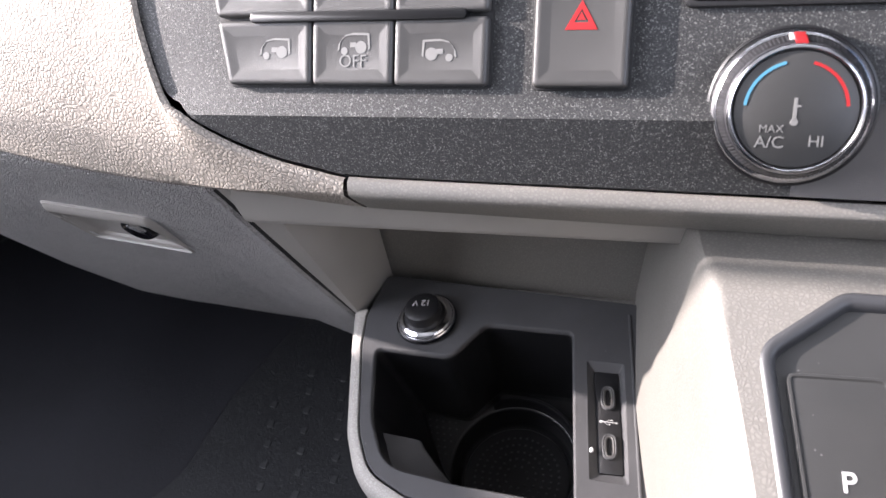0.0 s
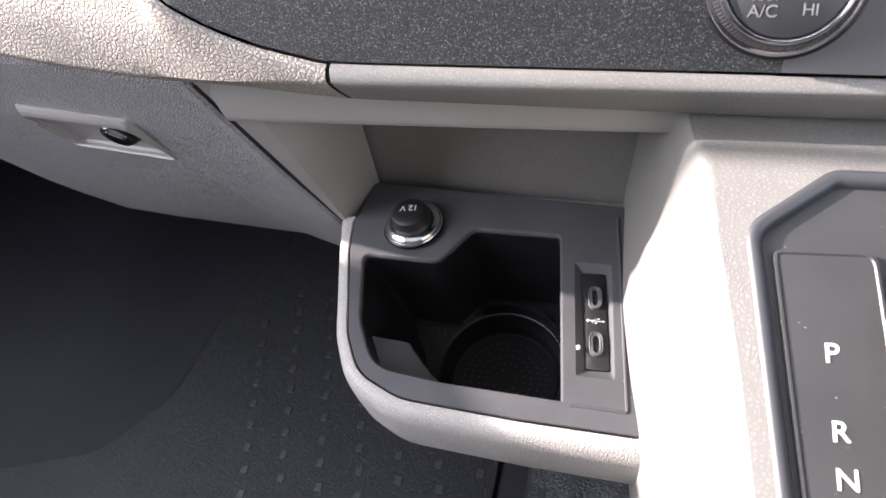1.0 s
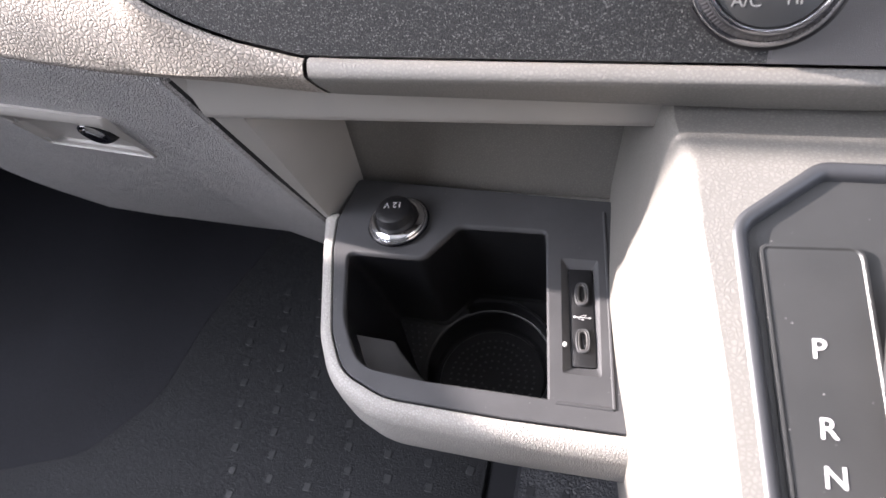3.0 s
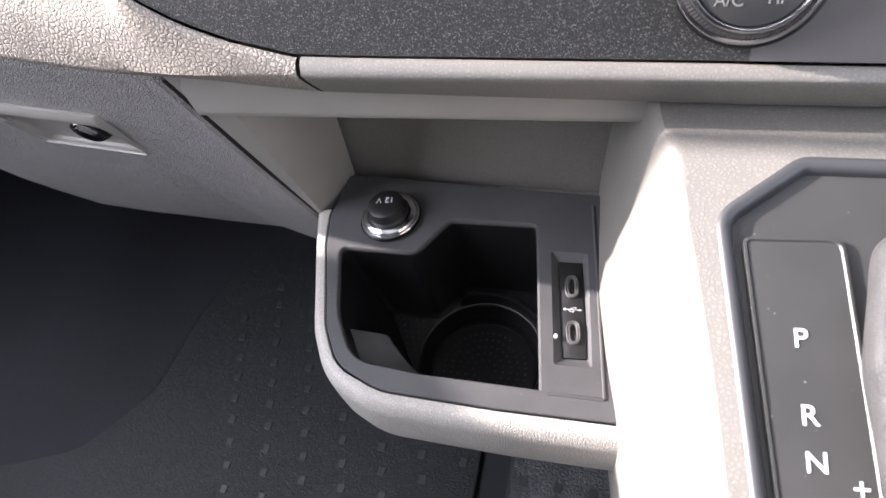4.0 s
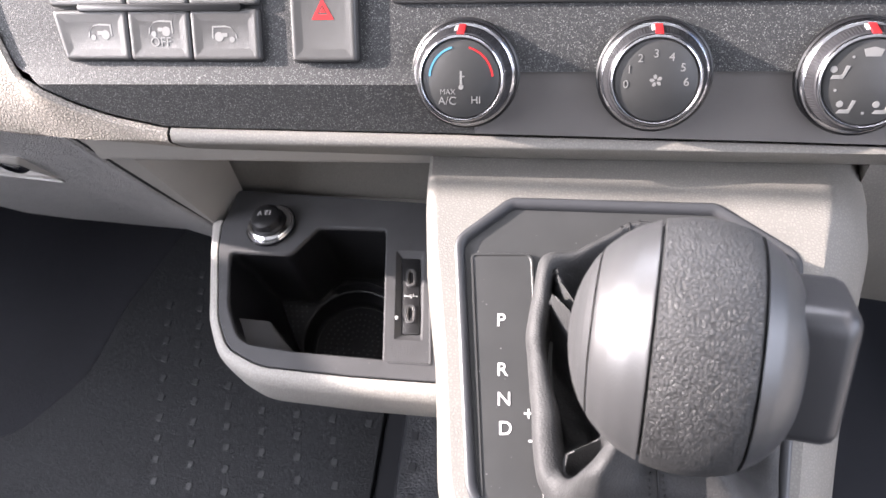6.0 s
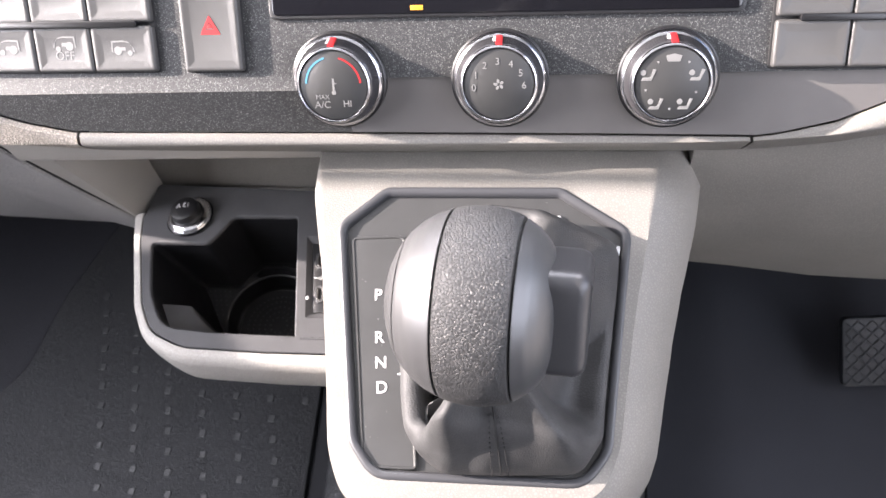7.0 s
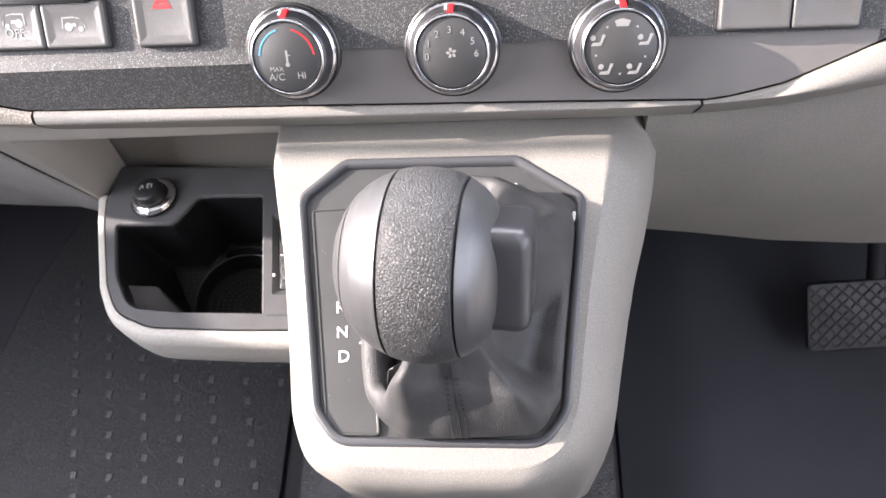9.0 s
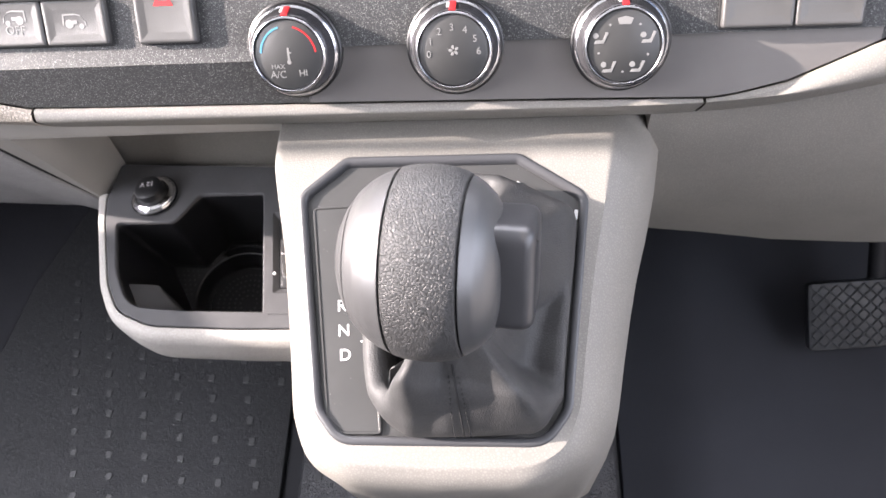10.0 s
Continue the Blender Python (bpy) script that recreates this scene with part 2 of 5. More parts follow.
def slab(poly, z0, z1, edge=0.0006, m=None, dish=0.0):
    """A solid plate over a 2D outline with a small rounded top edge; dish: depth of a shallow hollow in its top."""
    rows = [lift(poly, z0, m), lift(poly, z1 - edge, m), lift(offset(poly, -edge * 0.35), z1 - edge * 0.3, m), lift(offset(poly, -edge), z1, m)]
    if dish:
        rows.append(lift(offset(poly, -edge * 2.5), z1, m))
        rows.append(lift(offset(poly, -edge * 4.5), z1 - dish, m))
    bm = grid(rows, close=True)
    cap(bm, rows[-1])
    cap(bm, rows[0])
    return bm


def box(x0, x1, y0, y1, z0, z1, m=None, edge=0.0005):
    return slab([(x0, y0), (x1, y0), (x1, y1), (x0, y1)], z0, z1, edge, m)


def holed(outer, holes, z, m=None):
    """A flat sheet over an outline, with holes."""
    bm = bmesh.new()
    edges = []
    for loop in (outer, *holes):
        vs = [bm.verts.new(p) for p in lift(loop, z)]
        edges += [bm.edges.new((vs[i - 1], vs[i])) for i in range(len(vs))]
    bmesh.ops.triangle_fill(bm, edges=edges, use_beauty=True)
    if m is not None:
        bm.transform(m)
    return bm


def join(*bms):
    out = bms[0]
    for b in bms[1:]:
        me = bpy.data.meshes.new("tmp")
        b.to_mesh(me)
        b.free()
        out.from_mesh(me)
        bpy.data.meshes.remove(me)
    return out


def disc(r, n=48):
    return [(r * math.cos(2 * math.pi * i / n), r * math.sin(2 * math.pi * i / n)) for i in range(n)]


def turned(profile, n=64, m=None):
    """A body turned about z from (r, z) pairs."""
    rows = [lift(disc(r, n), z, m) for r, z in profile]
    return grid(rows, close=True)


def arc_strip(r0, r1, a0, a1, z, m, n=20, thick=0.00025):
    rows = []
    for i in range(n + 1):
        a = radians(a0 + (a1 - a0) * i / n)
        c, s = math.cos(a), math.sin(a)
        rows.append([m @ Vector((r0 * c, r0 * s, z - thick)), m @ Vector((r0 * c, r0 * s, z)), m @ Vector((r1 * c, r1 * s, z)), m @ Vector((r1 * c, r1 * s, z - thick))])
    return grid(rows)


def words(text, size, m, bold=0.0):
    """Lettering as a mesh, centred on m's origin, in its xy plane."""
    cu = bpy.data.curves.new("lettering", 'FONT')
    cu.body, cu.size, cu.align_x, cu.align_y, cu.extrude, cu.offset = text, size, 'CENTER', 'CENTER', 0.00012, bold
    tmp = new("lettering", cu)
    dg = bpy.context.evaluated_depsgraph_get()
    me = bpy.data.meshes.new_from_object(tmp.evaluated_get(dg))
    bm = bmesh.new()
    bm.from_mesh(me)
    bm.transform(m)
    bpy.data.objects.remove(tmp)
    bpy.data.curves.remove(cu)
    bpy.data.meshes.remove(me)
    return bm


def tube(points, r, n=8):
    rows = []
    for i, p in enumerate(points):
        a, b = Vector(points[max(i - 1, 0)]), Vector(points[min(i + 1, len(points) - 1)])
        q = (b - a).to_track_quat('Z', 'Y').to_matrix()
        rows.append([Vector(p) + q @ Vector((r * math.cos(2 * math.pi * k / n), r * math.sin(2 * math.pi * k / n), 0)) for k in range(n)])
    bm = grid(rows, close=True)
    cap(bm, rows[0])
    cap(bm, rows[-1])
    return bm


def lerp(a, b, t):
    return a + (b - a) * t


def ease(x):
    x = min(max(x, 0.0), 1.0)
    return x * x * (3 - 2 * x)


def table(x, pts):
    """Linear reading of y at x from (x, y) pairs."""
    if x <= pts[0][0]:
        return pts[0][1]
    for (xa, ya), (xb, yb) in zip(pts, pts[1:]):
        if x <= xb:
            return lerp(ya, yb, (x - xa) / (xb - xa))
    return pts[-1][1]


# frames of the two main faces: the dash fascia and the sloped console top
SL = Vector((0, 0.68, 0.733)).normalized()
FN = Vector((0, -0.733, 0.68)).normalized()
F = Matrix(((1, 0, 0, 0), (0, SL.y, FN.y, 0.2516), (0, SL.z, FN.z, 0.6354), (0, 0, 0, 1))) @ Matrix.Rotation(radians(-0.5), 4, 'Z')
CA = radians(12)
C = Matrix(((1, 0, 0, 0.1055), (0, math.cos(CA), -math.sin(CA), 0.176), (0, math.sin(CA), math.cos(CA), 0.5865), (0, 0, 0, 1)))

# ---------- the cab that closes the place ----------
FLOOR = 0.10


def wall_with_window(x0, x1, y0, y1, z0, z1, wy0, wy1, wz0, wz1):
    bm = join(box(x0, x1, y0, y1, z0, wz0), box(x0, x1, y0, y1, wz1, z1), box(x0, x1, y0, wy0, wz0, wz1), box(x0, x1, wy1, y1, wz0, wz1))
    return bm


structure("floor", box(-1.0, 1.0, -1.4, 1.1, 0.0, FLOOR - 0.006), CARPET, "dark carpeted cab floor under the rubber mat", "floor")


def wall_with_sloped_window(x0, x1):
    """A door wall whose window sill drops towards the front."""
    rim = [(-1.4, 0.0), (1.1, 0.0), (1.1, 1.75), (-1.4, 1.75)]
    hole = [(-0.6, 0.87), (0.19, 0.87), (0.2122, 0.8600), (0.2690, 0.833), (0.280, 0.816), (0.42, 0.76), (0.75, 0.74), (0.62, 1.5), (-0.6, 1.5)]
    bm = join(holed(rim, [hole], x0), holed(rim, [hole], x1), grid([lift(hole, x0), lift(hole, x1)], close=True), grid([lift(rim, x0), lift(rim, x1)], close=True))
    bm.transform(Matrix(((0, 0, 1, 0), (1, 0, 0, 0), (0, 1, 0, 0), (0, 0, 0, 1))))
    return bm


structure("wall_left", wall_with_sloped_window(-1.02, -0.94), PANEL, "grey lined passenger door wall with a window opening", "wall")
def window_bar():
    """The slanted bar that parts the door window from its quarter light."""
    edge = [(0.303, 0.80), (0.2774, 0.8764), (0.2393, 1.024), (0.2393, 1.5), (0.2490, 1.5), (0.2490, 1.02), (0.2515, 0.985), (0.2585, 0.955), (0.2660, 0.93), (0.288, 0.8764), (0.314, 0.80)]
    return slab(edge, -0.955, -0.945, 0.0005, Matrix(((0, 0, 1, 0), (1, 0, 0, 0), (0, 1, 0, 0), (0, 0, 0, 1))))


structure("window_bar", window_bar(), PANEL, "slanted grey bar dividing the passenger door window", "window bar")
structure("wall_right", wall_with_window(0.94, 1.02, -1.4, 1.1, 0.0, 1.75, -0.6, 0.75, 0.80, 1.5), PANEL, "grey lined driver door wall with a window opening", "wall")
structure("wall_rear", box(-1.02, 1.02, -1.46, -1.4, 0.0, 1.75), LINING, "plain dark bulkhead behind the cab", "wall")
structure("wall_front", join(box(-0.94, 0.94, 1.1, 1.16, 0.0, 0.95), box(-0.94, 0.94, 1.1, 1.16, 1.6, 1.75)), PANEL, "grey bulkhead under the windscreen opening", "wall")
structure("ceiling", box(-1.02, 1.02, -1.46, 1.16, 1.75, 1.80), HEADLINER, "plain pale cab headlining", "ceiling")

# ---------- dashboard ----------
dashboard = thing("dashboard", (0.0, 0.5, 0.0), "light grey grained dashboard with charcoal centre fascia", "dashboard")

# lower edge of the fascia: height over x
EDGE = [(-0.170, 0.76), (-0.157, 0.70), (-0.1467, 0.6564), (-0.1424, 0.646), (-0.1378, 0.637), (-0.1345, 0.6345), (-0.129, 0.6335), (-0.1225, 0.629), (-0.1145, 0.6245), (-0.1089, 0.622), (-0.098, 0.618), (-0.0775, 0.613), (-0.06, 0.6125),
        (0.16, 0.6098), (0.216, 0.6088), (0.225, 0.6098), (0.246, 0.6142), (0.2673, 0.6225), (0.2783, 0.627), (0.32, 0.642), (0.40, 0.665), (0.6, 0.70)]
# profile of the fascia: y over z, to the left and to the right of the first dial
LEFT_FACE = [(0.6080, 0.2385), (0.6125, 0.2395), (0.6318, 0.2445), (0.6354, 0.2516), (0.80, 0.4043)]
RIGHT_FACE = [(0.6080, 0.2375), (0.6125, 0.2400), (0.6325, 0.2520), (0.6330, 0.2494), (0.80, 0.4043)]


def face_y(x, z):
    return table(z, LEFT_FACE if x < 0.05 else RIGHT_FACE)


def fascia_mesh(band):
    xs = [-0.170 + 0.0025 * i for i in range(45)] + [-0.04, 0.0, 0.0495, 0.0505, 0.11, 0.16, 0.216, 0.225, 0.235, 0.246, 0.257, 0.2673, 0.2783, 0.32, 0.4, 0.6]
    rows = []
    for x in xs:
        knots = [0.80, 0.72, 0.67, 0.645, 0.6354, 0.6331, 0.6324, 0.6318, 0.6220, 0.6125, 0.6080]
        low = table(x, EDGE)
        rows.append([(x, face_y(x, max(z, low)), max(z, low)) for z in knots] + [(x, face_y(x, low) + 0.004, low - 0.0005)])
    bm = grid(rows)
    away = [f for f in bm.faces if (f.calc_center_median().x > 0.05 and f.calc_center_median().z < 0.63295) != band]
    bmesh.ops.delete(bm, geom=away, context='FACES')
    return bm


part("fascia", fascia_mesh(False), FASCIA, dashboard, "sparkling charcoal centre trim panel")
part("lower_band", fascia_mesh(True), BAND, dashboard, "matt warm grey band under the dials")


ROLL = [(0.600, 0.2293), (0.605, 0.2295), (0.610, 0.2303), (0.615, 0.2316), (0.620, 0.2334), (0.626, 0.2362), (0.632, 0.2396), (0.642, 0.2475), (0.65, 0.255), (0.80, 0.394)]


def pad_mesh(x0, x1, n, gap):
    """Rolled lower lip of the dash: from the fascia's edge outwards, over a soft roll, and back under."""
    rows = []
    for i in range(n + 1):
        x = lerp(x0, x1, i / n)
        top = table(x, EDGE) - gap
        y = face_y(x, top)
        def even(chain):
            return sum(table(x + 0.006 * k, chain) for k in range(-3, 4)) / 7
        if x < -0.075:
            rise = even([(-0.6, 0.09), (-0.26, 0.014), (-0.21, 0.008), (-0.145, 0.002), (-0.112, 0.0), (-0.075, 0.0)])
        else:
            rise = even([(0.21, 0.0), (0.32, 0.012), (0.6, 0.03)])
        up = even([(-0.6, 0.085), (-0.26, 0.011), (-0.21, 0.005), (-0.16, 0.0005), (-0.145, 0.0), (-0.112, 0.0015), (-0.075, 0.0025), (0.0, 0.001), (0.05, 0.0)]) if x < 0.05 else rise
        zl = 0.5875 + up
        away = even([(-0.6, 0.07), (-0.2, 0.0165), (-0.15, 0.0135), (-0.115, 0.007), (-0.085, 0.0), (0.25, 0.0), (0.6, 0.05)])
        slim = ease((x + 0.17) / 0.09)
        yf = lerp(0.2335, 0.2362, slim) + away
        pout = table(x, [(-0.6, 0.0045), (-0.15, 0.0045), (-0.12, 0.0034), (-0.085, 0.0014), (0.6, 0.0012)])
        nose = yf - pout
        mid = [(y, top), (y - 0.0010, top + 0.0002), (y - 0.0020, top - 0.0001)]
        zf = lerp(0.6055, 0.6095, slim) + rise - pout
        for k in range(13):
            t = (k / 12) ** 1.3
            z = lerp(top - 0.0004, zf, t)
            soft = min(table(z - rise * 0.6, ROLL) + away, y - 0.0036)
            mid.append((lerp(soft, lerp(y - 0.0024, nose, 1 - (1 - t) ** 2.2), slim), z))
        for k in range(1, 7):
            t = k / 6
            mid.append((lerp(nose, yf + lerp(0.0060, 0.0072, slim), t ** (1 + 90 * pout)), lerp(zf, zl + 0.004, t)))
        yf += 0.0015 * slim
        mid += [(yf + 0.0085, zl + 0.0012), (yf + 0.012, zl), (yf + 0.03, zl - 0.003)]
        rows.append([(x, a, b) for a, b in mid])
    return grid(rows)


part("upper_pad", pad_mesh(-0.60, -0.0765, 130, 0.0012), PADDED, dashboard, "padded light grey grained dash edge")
part("lower_trim", pad_mesh(-0.0750, 0.2136, 60, 0.0008), CREAM, dashboard, "narrow light grey trim strip under the fascia")
part("side_trim", pad_mesh(0.2148, 0.60, 50, 0.0008), CREAM, dashboard, "light grey trim sweeping up beside the fascia")
# the dark core behind the open joints
part("joint", grid([[(-0.0785, y, z), (-0.0735, y, z)] for y, z in ((0.2445, 0.6125), (0.2415, 0.608), (0.2450, 0.599), (0.251, 0.5945), (0.264, 0.591))]), GAP, dashboard)

# underside and storage niche above the tray
part("niche", join(
    grid([[(-0.21, 0.272, 0.6045), (-0.127, 0.262, 0.5900), (0.24, 0.262, 0.5835), (0.6, 0.30, 0.60)], [(-0.21, 0.36, 0.58), (-0.127, 0.36, 0.579), (0.24, 0.36, 0.579), (0.6, 0.36, 0.58)]]),
    grid([[(-0.135, 0.3230, 0.60), (0.06, 0.3165, 0.60)], [(-0.135, 0.3165, 0.455), (0.06, 0.3085, 0.455)]])), CREAM, dashboard, "recessed grey back wall of the storage niche")


LIP_X = [-0.1395 + 0.01 * i for i in range(18)]
part("niche_lip", grid([[(x, y, table(x, [(-0.13, 0.5655), (0.03, 0.5675)]) + dz) for x in LIP_X] for y, dz in ((0.2530, 0.042), (0.2545, 0.030), (0.2560, 0.018), (0.2570, 0.004), (0.2574, 0.0015), (0.2584, 0.0002), (0.2600, 0.0), (0.2900, 0.001))]), CREAM_PLAIN, dashboard, "grey lip over the storage niche")


def cheek_mesh():
    """Left cheek of the niche: a flat land by the joint, then the wall that runs back."""
    rows = []
    for t in (-0.06, 0.0, 0.06, 0.13, 0.16, 0.2, 0.6, 1.0):
        z = lerp(0.5885, 0.462, t)
        seam = (lerp(-0.1410, -0.1335, t), lerp(0.2540, 0.2882, t))
        land = (lerp(-0.1290, -0.1300, t), lerp(0.2572, 0.2868, t))
        deep = (lerp(-0.118, -0.1195, t), lerp(0.3225, 0.3110, t))
        if t < 0.14:
            deep, land2 = (deep[0], 0.262 + 0.02 * t), (land[0] + 0.002, land[1] + 0.001)
        else:
            land2 = (land[0] + 0.0015, land[1] + 0.004)
        rows.append([(seam[0], seam[1] + 0.004, z), (*seam, z), (*land, z), (*land2, z), (*deep, z)])
    return grid(rows)


part("cheek", cheek_mesh(), CREAM_PLAIN, dashboard, "grey side cheek of the storage niche")


# ---------- glove box to the left ----------
glove_box = thing("glove_box", (-0.3, 0.3, 0.45), "grey grained glove box lid with a recessed latch handle", "glove box")
TOPL = [(-0.60, 0.66), (-0.209, 0.595), (-0.176, 0.590), (-0.1475, 0.5865)]
LOWL = [(-0.60, 0.395), (-0.475, 0.374), (-0.394, 0.374), (-0.283, 0.383), (-0.2346, 0.383), (-0.1795, 0.385), (-0.12, 0.385)]


LATCH = [(-0.2546, 0.5603), (-0.1986, 0.5544), (-0.2030, 0.5119), (-0.2285, 0.5150), (-0.2600, 0.5185), (-0.2625, 0.5400)]
LATCH_MID = (-0.2330, 0.5365)


def inside(poly, x, z):
    hit = False
    for (xa, za), (xb, zb) in zip(poly, poly[1:] + poly[:1]):
        if (za > z) != (zb > z) and x < xa + (xb - xa) * (z - za) / (zb - za):
            hit = not hit
    return hit


def lid_point(x, t):
    """A point of the lid: t runs from its upper to its lower edge."""
    zt, zb = table(x, TOPL), table(x, LOWL)
    z = lerp(zt, zb, t)
    y = 0.2545 + table(x, [(-0.2, 0.36), (-0.14, 0.29)]) * max(zt - z, 0.0) - 0.002 * math.sin(math.pi * min(t * 1.1, 1)) + 0.03 * max(0, t - 0.88) ** 1.2
    y += table(x, [(-0.6, 0.085), (-0.38, 0.004), (-0.30, 0.0), (-0.1, 0.0)])
    return Vector((x, y, z))


def seam_x(t):
    return lerp(-0.1435, -0.1355, min((t - 0.04) * 1.6, 1))


def lid_mesh():
    """The lid, with its sloping joint on the right and an opening for the latch."""
    xs = [-0.60, -0.5, -0.45, -0.4, -0.35, -0.32] + [-0.300 + 0.004 * i for i in range(39)]
    ts = [-0.09, -0.04, 0, 0.012] + [0.03 + 0.025 * i for i in range(21)] + [0.60, 0.7, 0.8, 0.88, 0.94, 1.0]
    rows = []
    for t in ts:
        xr = seam_x(t)
        row = [lid_point(min(x, xr - 0.0052), t) for x in xs] + [lid_point(xr - 0.004, t) - Vector((0, 0.0007, 0)), lid_point(xr - 0.0014, t) - Vector((0, 0.0009, 0)), lid_point(xr, t) + Vector((0, 0.0006, 0))]
        row.append(row[-1] + Vector((0.0004, 0.006, 0)))
        rows.append(row)
    rows.append([p + Vector((0, 0.03, 0.004)) for p in rows[-1]])
    bm = grid(rows)
    inner = [(lerp(LATCH_MID[0], x, 0.90), lerp(LATCH_MID[1], z, 0.90)) for x, z in LATCH]
    bmesh.ops.delete(bm, geom=[f for f in bm.faces if inside(inner, f.calc_center_median().x, f.calc_center_median().z)], context='FACES')
    return bm


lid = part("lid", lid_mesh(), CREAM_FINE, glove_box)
# Near-black strip that paints the joint's shade along the lid edge.
part("seam", grid([[lid_point(seam_x(t) + dx, t) + Vector((0, dy, 0)) for dx, dy in ((0.0001, 0.0004), (0.0006, 0.0012), (0.0034, 0.0030))] for t in [i / 20 for i in range(21)]]), GAP, glove_box, "black strip standing in for joint shade beside the lid")


def on_lid(x, z, out=0.0):
    zt, zb = table(x, TOPL), table(x, LOWL)
    p = lid_point(x, (zt - z) / (zt - zb))
    return Vector((p.x, p.y - out * 0.95, p.z + out * 0.3))


def latch_ring(k, out, lift_top=0.0, drop=0.0):
    """A ring of the handle's outline; its upper edge can stand out and lie lower."""
    pts = []
    for x, z in rounded(LATCH, 0.0025, 3):
        px, pz = lerp(LATCH_MID[0], x, k), lerp(LATCH_MID[1], z, k)
        up = ease((pz - table(px, [(-0.24, LATCH_MID[1] + 0.006), (-0.17, LATCH_MID[1] - 0.008)])) / 0.010)
        pts.append(on_lid(px, pz - drop * up, out + lift_top * up))
    return pts


def handle_mesh():
    """A raised upper ledge over a scooped finger recess."""
    rows = [latch_ring(1.04, -0.0015), latch_ring(1.0, 0.0006), latch_ring(0.985, 0.0010, 0.0004), latch_ring(0.97, 0.0006, 0.0022, 0.0020), latch_ring(0.95, 0.0000, 0.0042, 0.0048), latch_ring(0.93, -0.0006, 0.0044, 0.0058), latch_ring(0.90, -0.0022, 0.0020, 0.0066), latch_ring(0.82, -0.0040, 0.0, 0.0070), latch_ring(0.45, -0.0048, 0.0, 0.0040), latch_ring(0.1, -0.0050, 0.0, 0.001)]
    bm = grid(rows, close=True)
    cap(bm, rows[-1])
    return bm


handle = part("handle_recess", handle_mesh(), LATCH_GREY, glove_box, "recessed grey latch handle")
EYE_AT = Matrix.Translation(on_lid(-0.2248, 0.5315, -0.0040)) @ Matrix.Rotation(radians(90 - 17), 4, 'X') @ Matrix.Rotation(radians(-20), 4, 'Z') @ Matrix.Diagonal((1.1, 0.5, 1, 1))
part("latch_eye", turned([(0.0001, -0.0010), (0.0050, -0.0008), (0.0062, 0.0012), (0.0070, 0.0026), (0.0080, 0.0022), (0.0088, 0.0), (0.009, -0.003)], 28, EYE_AT), GLOSS, handle, "dark lock eye in the handle")
part("latch_pin", box(-0.0045, 0.0040, -0.0016, 0.0012, 0.0, 0.0022, EYE_AT, 0.0006), CHROME, handle, "chrome latch pin")

# ---------- storage tray with cup holder ----------
TRAY_Z = 0.470
PLATE = rounded([(-0.1205, 0.309), (0.010, 0.303), (0.0255, 0.1935), (-0.025, 0.1935), (-0.076, 0.1955), (-0.0975, 0.2045), (-0.1075, 0.222), (-0.1205, 0.266), (-0.1235, 0.283)],
                [0.003, 0.001, 0.0012, 0.01, 0.035, 0.022, 0.04, 0.035, 0.004], 7)
OPENING = rounded([(-0.1150, 0.2660), (-0.1055, 0.229), (-0.0925, 0.2065), (-0.060, 0.2035), (-0.0085, 0.2025), (-0.0205, 0.2855), (-0.063, 0.2855), (-0.076, 0.2655)],
                  [0.005, 0.04, 0.020, 0.01, 0.0012, 0.004, 0.007, 0.007], 6)
BIN = rounded([(-0.1045, 0.2665), (-0.0880, 0.239), (-0.070, 0.213), (-0.060, 0.2075), (-0.0115, 0.2065), (-0.0205, 0.2845), (-0.063, 0.2845), (-0.076, 0.2655)],
              [0.003, 0.012, 0.012, 0.01, 0.003, 0.003, 0.006, 0.006], 6)
USB_CUT = rounded([(-0.0130, 0.2705), (0.0035, 0.2705), (0.0105, 0.2150), (-0.0052, 0.2150)], 0.0014, 3)
CUP = (-0.0495, 0.2440)

storage_tray = thing("storage_tray", (-0.05, 0.25, 0.40), "black storage tray with cup holder in a grey rim", "storage tray")


def tray_plate():
    bm = holed(PLATE, [OPENING, USB_CUT], TRAY_Z)
    edge = grid([lift(PLATE, TRAY_Z), lift(offset(PLATE, 0.0004), TRAY_Z - 0.0004), lift(offset(PLATE, 0.0005), TRAY_Z - 0.006)], close=True)
    mouth = grid([lift(OPENING, TRAY_Z), lift(offset(OPENING, -0.0005), TRAY_Z - 0.0002), lift(offset(OPENING, -0.0010), TRAY_Z - 0.0010), lift(offset(OPENING, -0.0012), TRAY_Z - 0.0025)], close=True)
    return join(bm, edge, mouth)


part("top_plate", tray_plate(), SLATE, storage_tray, "satin charcoal tray surround", smooth=False)


